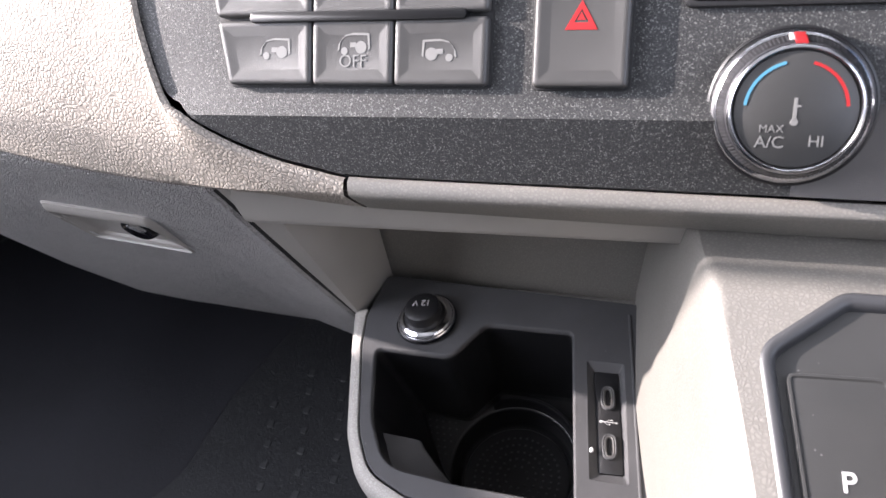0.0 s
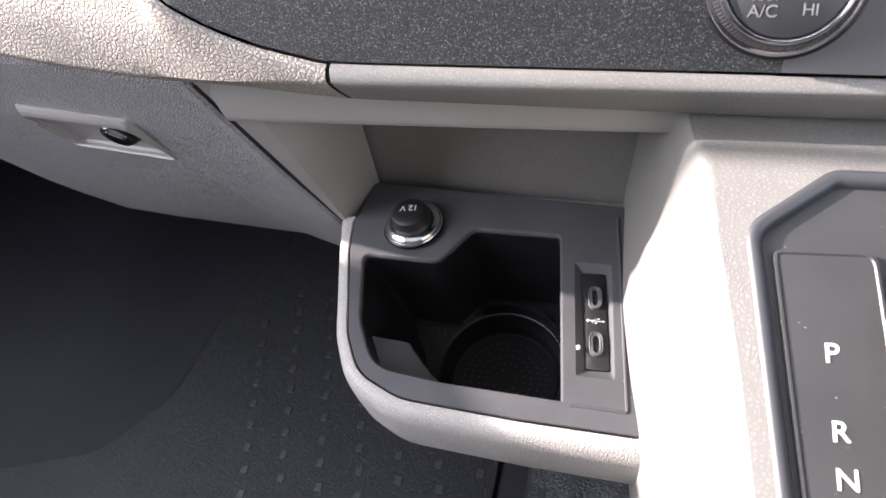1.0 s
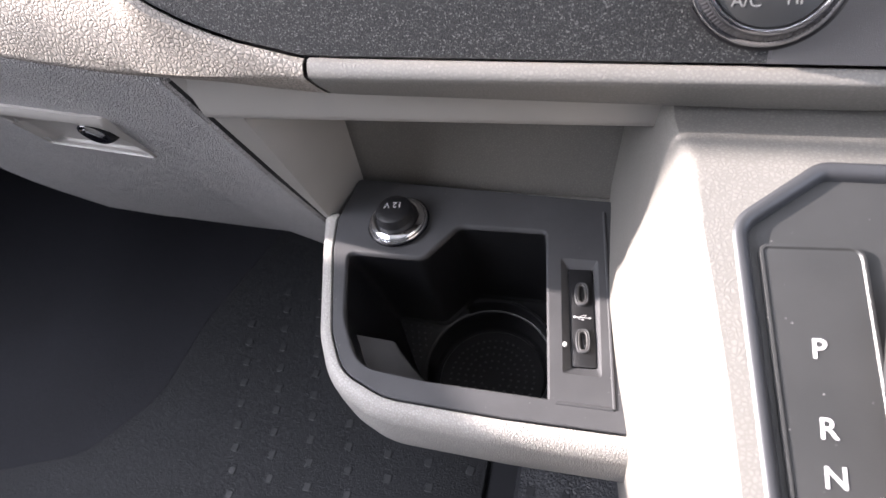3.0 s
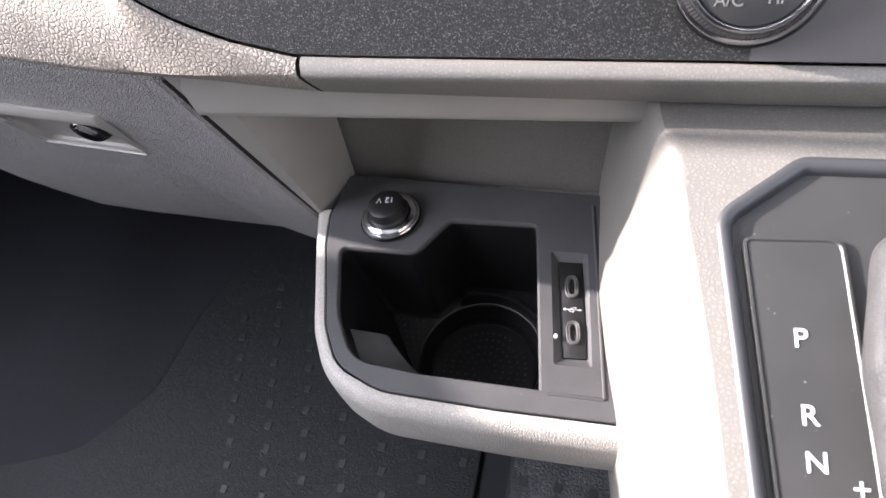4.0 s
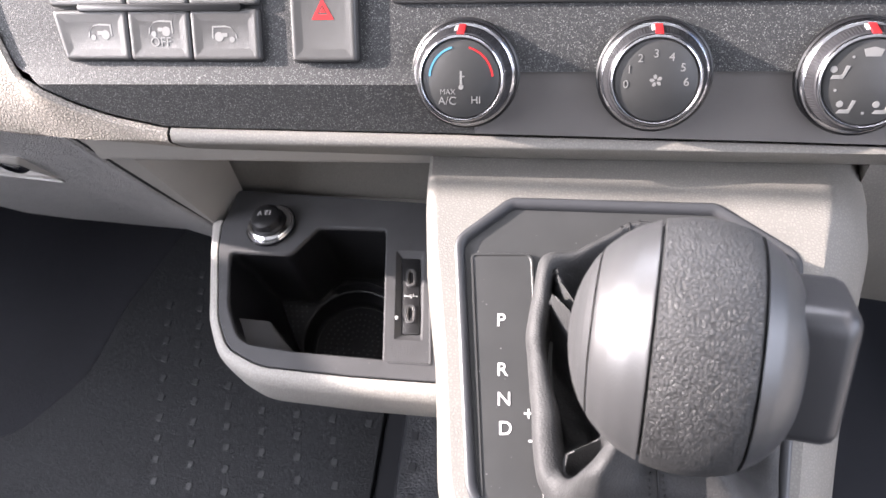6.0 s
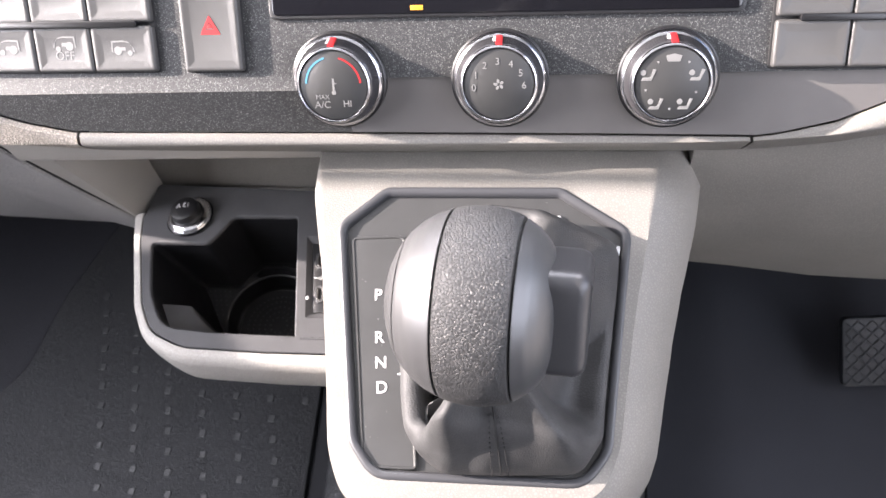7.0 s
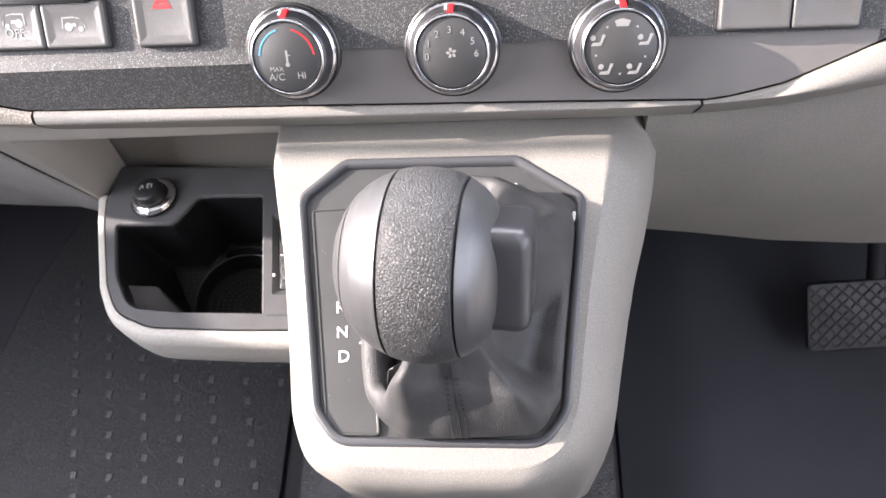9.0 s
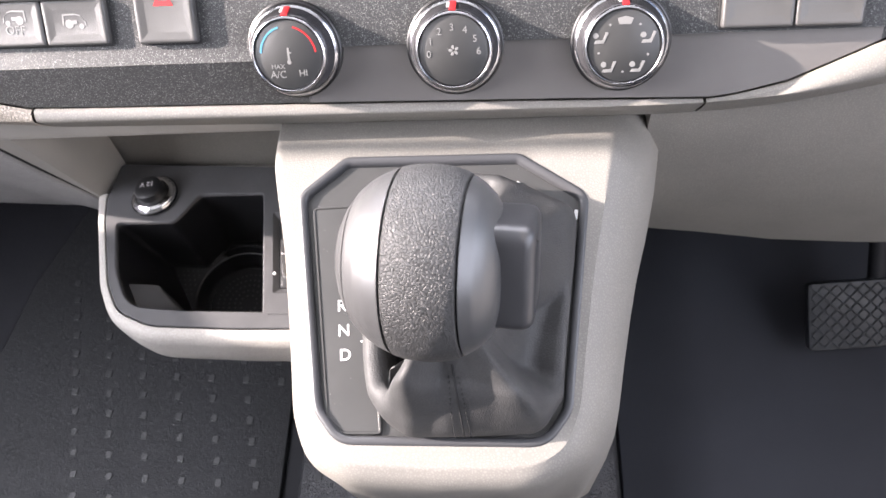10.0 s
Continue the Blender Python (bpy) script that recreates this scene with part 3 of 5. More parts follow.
def bin_mesh():
    mouth = offset(OPENING, -0.0012)
    rows = [lift(mouth, TRAY_Z - 0.0025)]
    for t in (0.25, 0.5, 0.75, 0.95, 1.0):
        z = lerp(TRAY_Z - 0.0025, 0.4075, t)
        rows.append([Vector((lerp(a[0], b[0], t), lerp(a[1], b[1], t), z)) for a, b in zip(mouth, BIN)])
    rows.append(lift(offset(BIN, -0.0012), 0.406))
    walls = grid(rows, close=True)
    hole = [(CUP[0] + x, CUP[1] + y) for x, y in disc(0.0325, 72)]
    floor_sheet = holed(offset(BIN, -0.0012), [hole], 0.406)
    well = grid([lift([(CUP[0] + x, CUP[1] + y) for x, y in disc(r, 72)], z) for r, z in ((0.0325, 0.406), (0.0318, 0.4055), (0.0312, 0.404), (0.0305, 0.394), (0.0298, 0.3915), (0.0288, 0.3905), (0.0278, 0.3905), (0.0272, 0.3915), (0.0266, 0.3915))], close=True)
    cap(well, lift([(CUP[0] + x, CUP[1] + y) for x, y in disc(0.0266, 72)], 0.3915))
    return join(walls, floor_sheet, well)


part("ramp", grid([[(-0.1042, 0.2255, 0.4640), (-0.0975, 0.2135, 0.4642), (-0.0890, 0.2065, 0.4644), (-0.0720, 0.2043, 0.4646), (-0.0600, 0.2036, 0.4648)],
                   [(-0.1000, 0.2260, 0.4612), (-0.0945, 0.2160, 0.4615), (-0.0870, 0.2095, 0.4616), (-0.0700, 0.2062, 0.4618), (-0.0605, 0.2050, 0.4620)],
                   [(-0.0850, 0.2275, 0.4560), (-0.0820, 0.2240, 0.4560), (-0.0750, 0.2175, 0.4560), (-0.0670, 0.2110, 0.4560), (-0.0605, 0.2062, 0.4570)],
                   [(-0.0834, 0.2277, 0.4545), (-0.0804, 0.2241, 0.4545), (-0.0736, 0.2176, 0.4545), (-0.0658, 0.2111, 0.4545), (-0.0600, 0.2062, 0.4555)],
                   [(-0.0836, 0.2290, 0.4065), (-0.0800, 0.2250, 0.4065), (-0.0730, 0.2185, 0.4065), (-0.0650, 0.2122, 0.4065), (-0.0590, 0.2075, 0.4065)]]), SLATE, storage_tray, "slanted charcoal shelf inside the bin")
part("bin", bin_mesh(), BINP, storage_tray, "deep bin with a round cup well, its shade put into the colour")


def lip_mesh():
    """Raised crescent round the back of the cup well."""
    rows = []
    for i in range(29):
        a = radians(lerp(118, 12, i / 28))
        c, s = math.cos(a), math.sin(a)
        fade = min(1, (28 - i) / 3 + 0.4, i / 3 + 0.4)
        rows.append([(CUP[0] + r * c, min(CUP[1] + r * s, 0.2838), 0.406 + h * fade) for r, h in ((0.0325, 0), (0.0328, 0.006), (0.0336, 0.0075), (0.0350, 0.0075), (0.0358, 0.006), (0.0364, 0.0))])
    return grid(rows)


part("cup_lip", lip_mesh(), BINP, storage_tray)


def studs(points, r, h, z):
    bm = bmesh.new()
    for x, y in points:
        base = [bm.verts.new((x + r * c, y + r * s, z)) for c, s in ((1, 0), (0.5, .87), (-.5, .87), (-1, 0), (-.5, -.87), (.5, -.87))]
        top = [bm.verts.new((x + 0.55 * r * c, y + 0.55 * r * s, z + h)) for c, s in ((1, 0), (0.5, .87), (-.5, .87), (-1, 0), (-.5, -.87), (.5, -.87))]
        for i in range(6):
            bm.faces.new((base[i - 1], base[i], top[i], top[i - 1]))
        bm.faces.new(top)
    return bm


tagged(part("bin_floor_studs", studs([(-0.0985 + 0.0036 * i + 0.0012 * j, 0.2625 - 0.0036 * j) for i in range(5) for j in range(9) if math.hypot(-0.0985 + 0.0036 * i + 0.0012 * j - CUP[0], 0.2625 - 0.0036 * j - CUP[1]) > 0.035], 0.0006, 0.0005, 0.4061), SLATE, storage_tray), kind="stuff")
tagged(part("cup_floor_studs", studs([(CUP[0] + r * math.cos(2 * math.pi * k / n), CUP[1] + r * math.sin(2 * math.pi * k / n)) for r, n in ((0.006, 10), (0.010, 18), (0.014, 26), (0.018, 34), (0.022, 42)) for k in range(n)], 0.0007, 0.0006, 0.3915), SLATE, storage_tray), kind="stuff")

# the rounded grey rim that carries the tray
RIM_OUT = rounded([(-0.1345, 0.2885), (-0.1285, 0.2650), (-0.1160, 0.2215), (-0.1040, 0.1985), (-0.0790, 0.1868), (-0.025, 0.1845), (0.045, 0.1840), (0.045, 0.20), (0.03, 0.315), (-0.110, 0.315), (-0.1235, 0.2880)],
                  [0.001, 0.03, 0.036, 0.036, 0.042, 0.02, 0.001, 0.001, 0.001, 0.001, 0.001], 7)


def resample(poly, n, centre):
    """n points of an outline at even angles round a centre."""
    out = []
    cx, cy = centre
    for i in range(n):
        a = 2 * math.pi * i / n
        dx, dy = math.cos(a), math.sin(a)
        best = 0
        for j in range(len(poly)):
            x1, y1, x2, y2 = poly[j - 1][0] - cx, poly[j - 1][1] - cy, poly[j][0] - cx, poly[j][1] - cy
            ex, ey = x2 - x1, y2 - y1
            det = dx * -ey + dy * ex
            if abs(det) < 1e-14:
                continue
            r = (x1 * -ey + y1 * ex) / det
            u = (dx * y1 - dy * x1) / det
            if r > best and -1e-6 <= u <= 1 + 1e-6:
                best = r
        out.append((cx + best * dx, cy + best * dy))
    return out


def rim_mesh():
    mid = (-0.05, 0.245)
    n = 260
    inner = resample(offset(PLATE, 0.0012), n, mid)
    outer = resample(RIM_OUT, n, mid)

    def ring(k, z):
        return [Vector((lerp(a[0], b[0], k), lerp(a[1], b[1], k), z - (0.006 if a[1] > 0.2865 or a[0] > 0.012 and a[1] > 0.197 else 0))) for a, b in zip(inner, outer)]
    rows = [ring(0, TRAY_Z - 0.006), ring(0, TRAY_Z - 0.0008), ring(0.06, TRAY_Z - 0.0002)]
    for i in range(0, 11):
        a = radians(90 * i / 10)
        rows.append(ring(0.25 + 0.75 * math.sin(a), TRAY_Z - 0.010 + 0.0098 * math.cos(a)))
    rows += [ring(1.0, TRAY_Z - 0.020), ring(0.93, TRAY_Z - 0.032), ring(0.6, TRAY_Z - 0.040), ring(0.0, TRAY_Z - 0.044)]
    return grid(rows, close=True)


part("rim", rim_mesh(), RIM_GREY, storage_tray, "rounded grey grained tray rim")
part("ridge", grid([[(lerp(0.0035, 0.0165, t) + dx, lerp(0.297, 0.2020, t), TRAY_Z + dz) for dx, dz in ((-0.0008, 0), (-0.0003, 0.0006), (0.0003, 0.0006), (0.0008, 0))] for t in (0, 0.5, 1)] + [[(lerp(0.0165, -0.006, t), 0.2020 + dx, TRAY_Z + dz) for dx, dz in ((-0.0008, 0), (-0.0003, 0.0006), (0.0003, 0.0006), (0.0008, 0))] for t in (0.02, 1)]), SLATE, storage_tray)

# usb module in the tray
usb_module = thing("usb_module", (-0.001, 0.243, 0.465), "black double usb-c charging socket set in the tray", "usb socket")
USB_IN = rounded([(-0.0095, 0.2665), (0.0015, 0.2668), (0.0083, 0.2195), (-0.0022, 0.2190)], 0.0012, 3)
bv = grid([lift(USB_CUT, TRAY_Z), lift(offset(USB_CUT, -0.0004), TRAY_Z - 0.0003), lift(USB_IN, TRAY_Z - 0.0025), lift(USB_IN, TRAY_Z - 0.005)], close=True)
part("surround", bv, SLATE, usb_module, "bevelled charcoal surround")
part("housing", slab(offset(USB_IN, -0.0003), 0.460, 0.4681, 0.0004), DARK, usb_module)
for cx, cy in ((-0.0018, 0.2535), (0.0012, 0.2310)):
    tilt = Matrix.Translation((cx, cy, 0.4681)) @ Matrix.Rotation(radians(98), 4, 'Z')

    def oval(a, b):
        return [(a * math.copysign(abs(math.cos(t)) ** 0.55, math.cos(t)), b * math.copysign(abs(math.sin(t)) ** 0.9, math.sin(t))) for t in [2 * math.pi * i / 32 for i in range(32)]]
    port = part("port", grid([lift(oval(w, h), z, tilt) for w, h, z in ((0.0057, 0.0031, 0), (0.0056, 0.0030, 0.0012), (0.0052, 0.0026, 0.0014), (0.0049, 0.0023, 0.0011))], close=True), SLATE, usb_module, "oval usb-c port")
    bm = grid([lift(oval(w, h), z, tilt) for w, h, z in ((0.0049, 0.0023, 0.0010), (0.0045, 0.0018, 0.0012), (0.0041, 0.0013, 0.0010), (0.0039, 0.0011, 0.0001))], close=True)
    part("shell", bm, BUTTON, port, "grey port shell")
    part("mouth", slab(oval(0.0040, 0.0012), -0.0005, 0.00008, 0.00003, tilt), GAP, port)
    part("tongue", box(-0.0032, 0.0032, -0.0009, -0.0004, 0.0, 0.0006, tilt, 0.0001), SATIN, port, "metal contact tongue")
sym = Matrix.Translation((-0.0003, 0.2423, 0.46825)) @ Matrix.Rotation(radians(0), 4, 'Z')
part("usb_symbol", join(box(-0.0030, 0.0030, -0.00014, 0.00014, 0, 0.0001, sym, 0.00003), tube([sym @ Vector(p) for p in ((-0.0012, 0.0, 0.00002), (-0.0002, 0.0010, 0.00002), (0.0010, 0.0010, 0.00002))], 0.00012, 5), tube([sym @ Vector(p) for p in ((-0.0020, 0.0, 0.00002), (-0.0010, -0.0010, 0.00002), (0.0002, -0.0010, 0.00002))], 0.00012, 5),
                        slab([(0.0012 + 0.4 * x, 0.0010 + 0.4 * y) for x, y in disc(0.0008, 10)], 0, 0.0001, 0.00003, sym), slab([(0.0000, -0.0013), (0.0006, -0.0013), (0.0006, -0.0007), (0.0000, -0.0007)], 0, 0.0001, 0.00003, sym),
                        slab([(-0.0033 + x, y) for x, y in disc(0.0006, 12)], 0, 0.0001, 0.00003, sym), slab([(0.0028, -0.0005), (0.0039, 0), (0.0028, 0.0005)], 0, 0.0001, 0.00003, sym)), WHITE, usb_module, "white printed symbol")
part("marker", slab([(-0.0058 + x, 0.2280 + 1.2 * y) for x, y in disc(0.0009, 14)], TRAY_Z - 0.0005, TRAY_Z + 0.0005, 0.0003), WHITE, usb_module, "small white marker")

# 12 volt socket with its plug
power_socket = thing("power_socket", (-0.0935, 0.284, 0.470), "chrome-ringed car power socket with a black cap", "power socket")
SM = Matrix.Translation((-0.0925, 0.2840, TRAY_Z)) @ Matrix.Scale(0.92, 4) @ Matrix.Rotation(radians(-3), 4, 'X') @ Matrix.Rotation(radians(-4), 4, 'Y')
part("chrome_ring", turned([(0.0160, 0.0), (0.0160, 0.0012), (0.0155, 0.0020), (0.0150, 0.0021), (0.0148, 0.0017), (0.0146, 0.0026), (0.0138, 0.0034), (0.0122, 0.0042), (0.0114, 0.0040), (0.0112, 0.0016)], 64, SM), CHROME, power_socket, "polished chrome ring")
part("base_ring", turned([(0.0166, 0.0), (0.0166, 0.0008), (0.0155, 0.0012)], 64, SM), GLOSS, power_socket)
plug = part("plug", turned([(0.0114, 0.0006), (0.0112, 0.0040), (0.0108, 0.0050), (0.0103, 0.0053), (0.0100, 0.0058), (0.0098, 0.0092), (0.0093, 0.0106), (0.0081, 0.0113), (0.004, 0.0116), (0.00001, 0.0116)], 56, SM), DARK, power_socket, "domed black rubber cap")
part("lettering", words("12 V", 0.0052, SM @ pose(-0.0002, 0.0018, 0.0118, 0, 0, 186)), WHITE, plug, "white 12 V print", smooth=False)

# ---------- gear console ----------
console = thing("gear_console", (0.1055, 0.2, 0.40), "light grey gear selector console below the dashboard", "gear console")


def top_z(y):
    """Height of the console's top: a slope that turns over softly behind the bezel."""
    z = 0.5865 + (y - 0.176) * math.tan(CA)
    over = max(0.0, y - 0.2165)
    turn = 0.31 * over * over / 0.010 if over < 0.010 else 0.31 * (2 * over - 0.010)
    z -= turn
    low = 0.5865
    return z if y < 0.2265 else 0.5 * (z + low + math.sqrt((z - low) ** 2 + 1e-6))


HALF = [(0.0815, 0.312), (0.0768, 0.245), (0.0740, 0.228), (0.0702, 0.208), (0.0660, 0.188), (0.0619, 0.166), (0.0582, 0.141), (0.0552, 0.118), (0.0490, 0.1020), (0.0360, 0.0950), (0.0, 0.0940)]
CREST = [(0.1055 - x, y) for x, y in HALF] + [(0.1055 + x, y) for x, y in HALF[-2::-1]]
CREST = rounded(CREST, [0.001] + [0.01] * (len(CREST) - 2) + [0.001], 4)
BEZ = [(0.0635, 0.2208), (0.0436, 0.2042), (0.0560, 0.1160), (0.0660, 0.1030), (0.1475, 0.1030), (0.1572, 0.1160), (0.1668, 0.2025), (0.1385, 0.2208)]
BEZ = rounded(BEZ, [0.008, 0.009, 0.014, 0.014, 0.014, 0.014, 0.009, 0.008], 6)


def shell_mesh():
    mid = (0.1055, 0.165)
    n = 400
    inner, outer = resample(BEZ, n, mid), resample(CREST, n, mid)
    for _ in range(14):
        outer = [p if p[1] > 0.27 else ((a[0] + 2 * p[0] + b[0]) / 4, (a[1] + 2 * p[1] + b[1]) / 4) for a, p, b in zip(outer[-1:] + outer[:-1], outer, outer[1:] + outer[:1])]
    rows = []
    for k in (0, 0.1, 0.2, 0.3, 0.4, 0.5, 0.6, 0.7, 0.8, 0.9, 1.0):
        rows.append([Vector((lerp(a[0], b[0], k), lerp(a[1], b[1], k), 0)) for a, b in zip(inner, outer)])
        for p in rows[-1]:
            p.z = top_z(p.y) - (0.0006 if k == 1.0 else 0)
    grown = [offset(outer, d) for d in (0, 0.001)]
    away = [(Vector(b) - Vector(a)).normalized() for a, b in zip(*grown)]
    for side, nose, drop in ((0.0012, 0.002, 0.0022), (0.0022, 0.0045, 0.0055), (0.0038, 0.0055, 0.014), (0.0065, 0.0045, 0.030), (0.0125, 0.0005, 0.065), (0.0185, -0.005, 0.11), (0.022, -0.012, 0.16), (0.022, -0.02, 0.21)):
        row = []
        for (x, y), w in zip(outer, away):
            front = max(0.0, -w.y) ** 1.5
            wide = max(side, table(drop, [(0.0, 0.0), (0.014, 0.0065), (0.05, 0.011), (0.1, 0.016)]) * table(y, [(0.10, 1.0), (0.17, 0.8), (0.22, 0.3)])) if w.x < 0 else table(drop, [(0.0, 0.0), (0.0022, 0.003), (0.0055, 0.0085), (0.014, 0.0185), (0.030, 0.0265), (0.065, 0.031), (0.11, 0.033), (0.21, 0.033)]) * table(y, [(0.095, 0.54), (0.12, 0.65), (0.16, 0.72), (0.20, 0.79), (0.25, 0.88)])
            row.append(Vector((x + w.x * (wide * (1 - front) + max(nose, 0) * front) - (x - 0.1055) * 1.6 * max(0, -nose) * front, y + (w.y * nose if w.y < 0 else 0), top_z(y) - drop)))
        rows.append(row)
    return grid(rows, close=True)


part("shell", shell_mesh(), CREAM, console, "light grey grained console shell")


def on_top(poly, up=0.0):
    return [Vector((x, y, 0.5865 + (y - 0.176) * math.tan(CA) + up)) for x, y in poly]


bez_rows = [on_top(offset(BEZ, d), u) for d, u in ((0.0003, -0.002), (0.0001, 0.0001), (-0.0005, 0.0007), (-0.0013, 0.0009), (-0.0026, 0.0006), (-0.0033, -0.0001), (-0.0036, -0.0010), (-0.0037, -0.0026))]
part("bezel", grid(bez_rows, close=True), BEZEL, console, "smooth dark grey bezel frame")
BOOT_BASE = rounded([(0.0796, 0.1880), (0.1085, 0.2060), (0.1300, 0.2040), (0.1600, 0.1905), (0.1525, 0.1200), (0.1440, 0.1080), (0.0960, 0.1060), (0.0872, 0.1110), (0.0785, 0.1600)], [0.009, 0.012, 0.012, 0.008, 0.01, 0.01, 0.01, 0.008, 0.03], 6)
base_plate = holed(offset(BEZ, -0.0036), [offset(BOOT_BASE, -0.0035)], 0.0)
for v in base_plate.verts:
    v.co.z = 0.5865 + (v.co.y - 0.176) * math.tan(CA) - 0.0020
part("base_plate", base_plate, GATE_GREY, console, "dark grey gear surround plate")
for cx, cy, w, h, turn in ((0.1367, 0.2078, 0.0019, 0.0012, 25), (0.1612, 0.1945, 0.0008, 0.0021, -8)):
    cm = Matrix.Translation((cx, cy, 0.5865 + (cy - 0.176) * math.tan(CA) - 0.0021)) @ Matrix.Rotation(CA, 4, 'X') @ Matrix.Rotation(radians(turn), 4, 'Z')
    part("clip", slab(rounded([(-w, -h), (w, -h), (w, h), (-w, h)], min(w, h) * 0.8, 4), -0.001, 0.0016, 0.0006, cm), WHITE, console, "small white plastic clip end")
GATE = rounded([(0.0500, 0.1990), (0.0735, 0.2000), (0.0838, 0.1070), (0.0675, 0.1070), (0.0612, 0.1125)], [0.0025, 0.004, 0.0022, 0.004, 0.004], 5)
gate_rows = [on_top(GATE, -0.0022), on_top(GATE, -0.0010), on_top(offset(GATE, -0.0003), -0.0005), on_top(offset(GATE, -0.0009), -0.0005), on_top(offset(GATE, -0.0013), -0.0009)]
gate_bm = grid(gate_rows, close=True)
cap(gate_bm, gate_rows[-1])
gate_plate = part("gate_plate", gate_bm, GATE_GREY, console, "dark grey gear position plate")


def on_plate(x, y, turn=0.0):
    return Matrix.Translation((x, y, 0.5865 + (y - 0.176) * math.tan(CA) - 0.0008)) @ Matrix.Rotation(CA, 4, 'X') @ Matrix.Rotation(radians(turn), 4, 'Z')


for letter, x, y in (("P", 0.0634, 0.1743), ("R", 0.0651, 0.1569), ("N", 0.0665, 0.1469), ("D", 0.0676, 0.1372), ("+", 0.0753, 0.1425), ("-", 0.0766, 0.1344)):
    part("lettering", words(letter, 0.0066, on_plate(x, y, 4), 0.00006), WHITE, gate_plate, "white gear letter", smooth=False)

# ---------- gear selector: boot, neck and grip ----------
selector = thing("gear_selector", (0.115, 0.15, 0.58), "black and silver automatic gear selector with leather boot", "gear selector")
NECK = (0.1120, 0.1340, 0.654)


BOOT_MID = (0.116, 0.152)


# boot profiles: inset from the base, share of the way to the neck, height
HOLLOW = [(0.0, 0, 0.0), (-0.0030, 0, 0.0025), (-0.0056, 0, 0.0066), (-0.0062, 0, 0.0112), (-0.0044, 0, 0.0150), (-0.0008, 0, 0.0160), (0.0022, 0, 0.0140), (0.0034, 0, 0.0070), (0.0038, 0, -0.0030), (0.0044, 0.04, -0.0140), (0.0060, 0.34, -0.0140), (0.0060, 0.41, -0.004), (0.0060, 0.445, 0.010), (0.0060, 0.455, 0.025), (0.0060, 0.475, 0.040), (0.0060, 0.53, 0.054), (0.0060, 0.64, 0.070), (0.0060, 0.76, 0.086)]
FRONT = [(0.0, 0, 0.0), (-0.0014, 0, 0.0030), (-0.0018, 0, 0.0070), (-0.0014, 0, 0.0115), (-0.0004, 0, 0.0160), (0.0010, 0, 0.0205), (0.0028, 0, 0.0250), (0.0048, 0, 0.0295), (0.0074, 0, 0.0332), (0.0100, 0.04, 0.0360), (0.0100, 0.16, 0.0395), (0.0100, 0.28, 0.0430), (0.0100, 0.38, 0.0470), (0.0100, 0.46, 0.051), (0.0100, 0.54, 0.056), (0.0100, 0.62, 0.062), (0.0100, 0.70, 0.070), (0.0100, 0.78, 0.080)]
SIDE = [(0.0, 0, 0.0), (-0.0008, 0, 0.0022), (-0.0008, 0, 0.0044), (0.0004, 0, 0.0058), (0.0026, 0, 0.0060), (0.0048, 0, 0.0052), (0.0064, 0.02, 0.0042), (0.0064, 0.08, 0.0034), (0.0064, 0.15, 0.0034), (0.0064, 0.22, 0.0046), (0.0064, 0.29, 0.0075), (0.0064, 0.36, 0.0125), (0.0064, 0.43, 0.0195), (0.0064, 0.50, 0.0280), (0.0064, 0.57, 0.0380), (0.0064, 0.64, 0.0490), (0.0064, 0.71, 0.0610), (0.0064, 0.78, 0.0740)]
BACK = [(0.0, 0, 0.0), (-0.0012, 0, 0.0030), (-0.0014, 0, 0.0074), (-0.0002, 0, 0.0116), (0.0020, 0, 0.0134), (0.0042, 0, 0.0110), (0.0062, 0, 0.0040), (0.0076, 0.02, -0.0040), (0.0084, 0.06, -0.0100), (0.0086, 0.14, -0.0130), (0.0086, 0.24, -0.0110), (0.0086, 0.30, -0.0020), (0.0086, 0.335, 0.0120), (0.0080, 0.38, 0.0260), (0.0080, 0.45, 0.0380), (0.0080, 0.55, 0.0500), (0.0080, 0.66, 0.0640), (0.0080, 0.79, 0.081)]
TENT = [(0.0, 0, 0.0), (-0.0012, 0, 0.0030), (-0.0014, 0, 0.0068), (-0.0002, 0, 0.0102), (0.0016, 0.01, 0.0132), (0.0030, 0.03, 0.0156), (0.0045, 0.06, 0.0176), (0.0060, 0.10, 0.0200), (0.0072, 0.14, 0.0222), (0.0080, 0.19, 0.0250), (0.0086, 0.24, 0.0280), (0.0086, 0.30, 0.0320), (0.0086, 0.36, 0.0365), (0.0080, 0.42, 0.0410), (0.0080, 0.50, 0.0470), (0.0080, 0.58, 0.0540), (0.0080, 0.68, 0.0650), (0.0080, 0.79, 0.081)]
ROUND = [(0, SIDE), (8, SIDE), (32, TENT), (68, TENT), (88, BACK), (120, BACK), (138, HOLLOW), (224, HOLLOW), (238, FRONT), (300, FRONT), (330, SIDE), (360, SIDE)]


def along(pts, t):
    """A smooth reading of a chain of triples."""
    f = t * (len(pts) - 1)
    i = min(int(f), len(pts) - 2)
    u = f - i
    p = [Vector(pts[max(0, min(len(pts) - 1, i + k))]) for k in (-1, 0, 1, 2)]
    return 0.5 * (2 * p[1] + (p[2] - p[0]) * u + (2 * p[0] - 5 * p[1] + 4 * p[2] - p[3]) * u * u + (3 * p[1] - p[0] - 3 * p[2] + p[3]) * u ** 3)


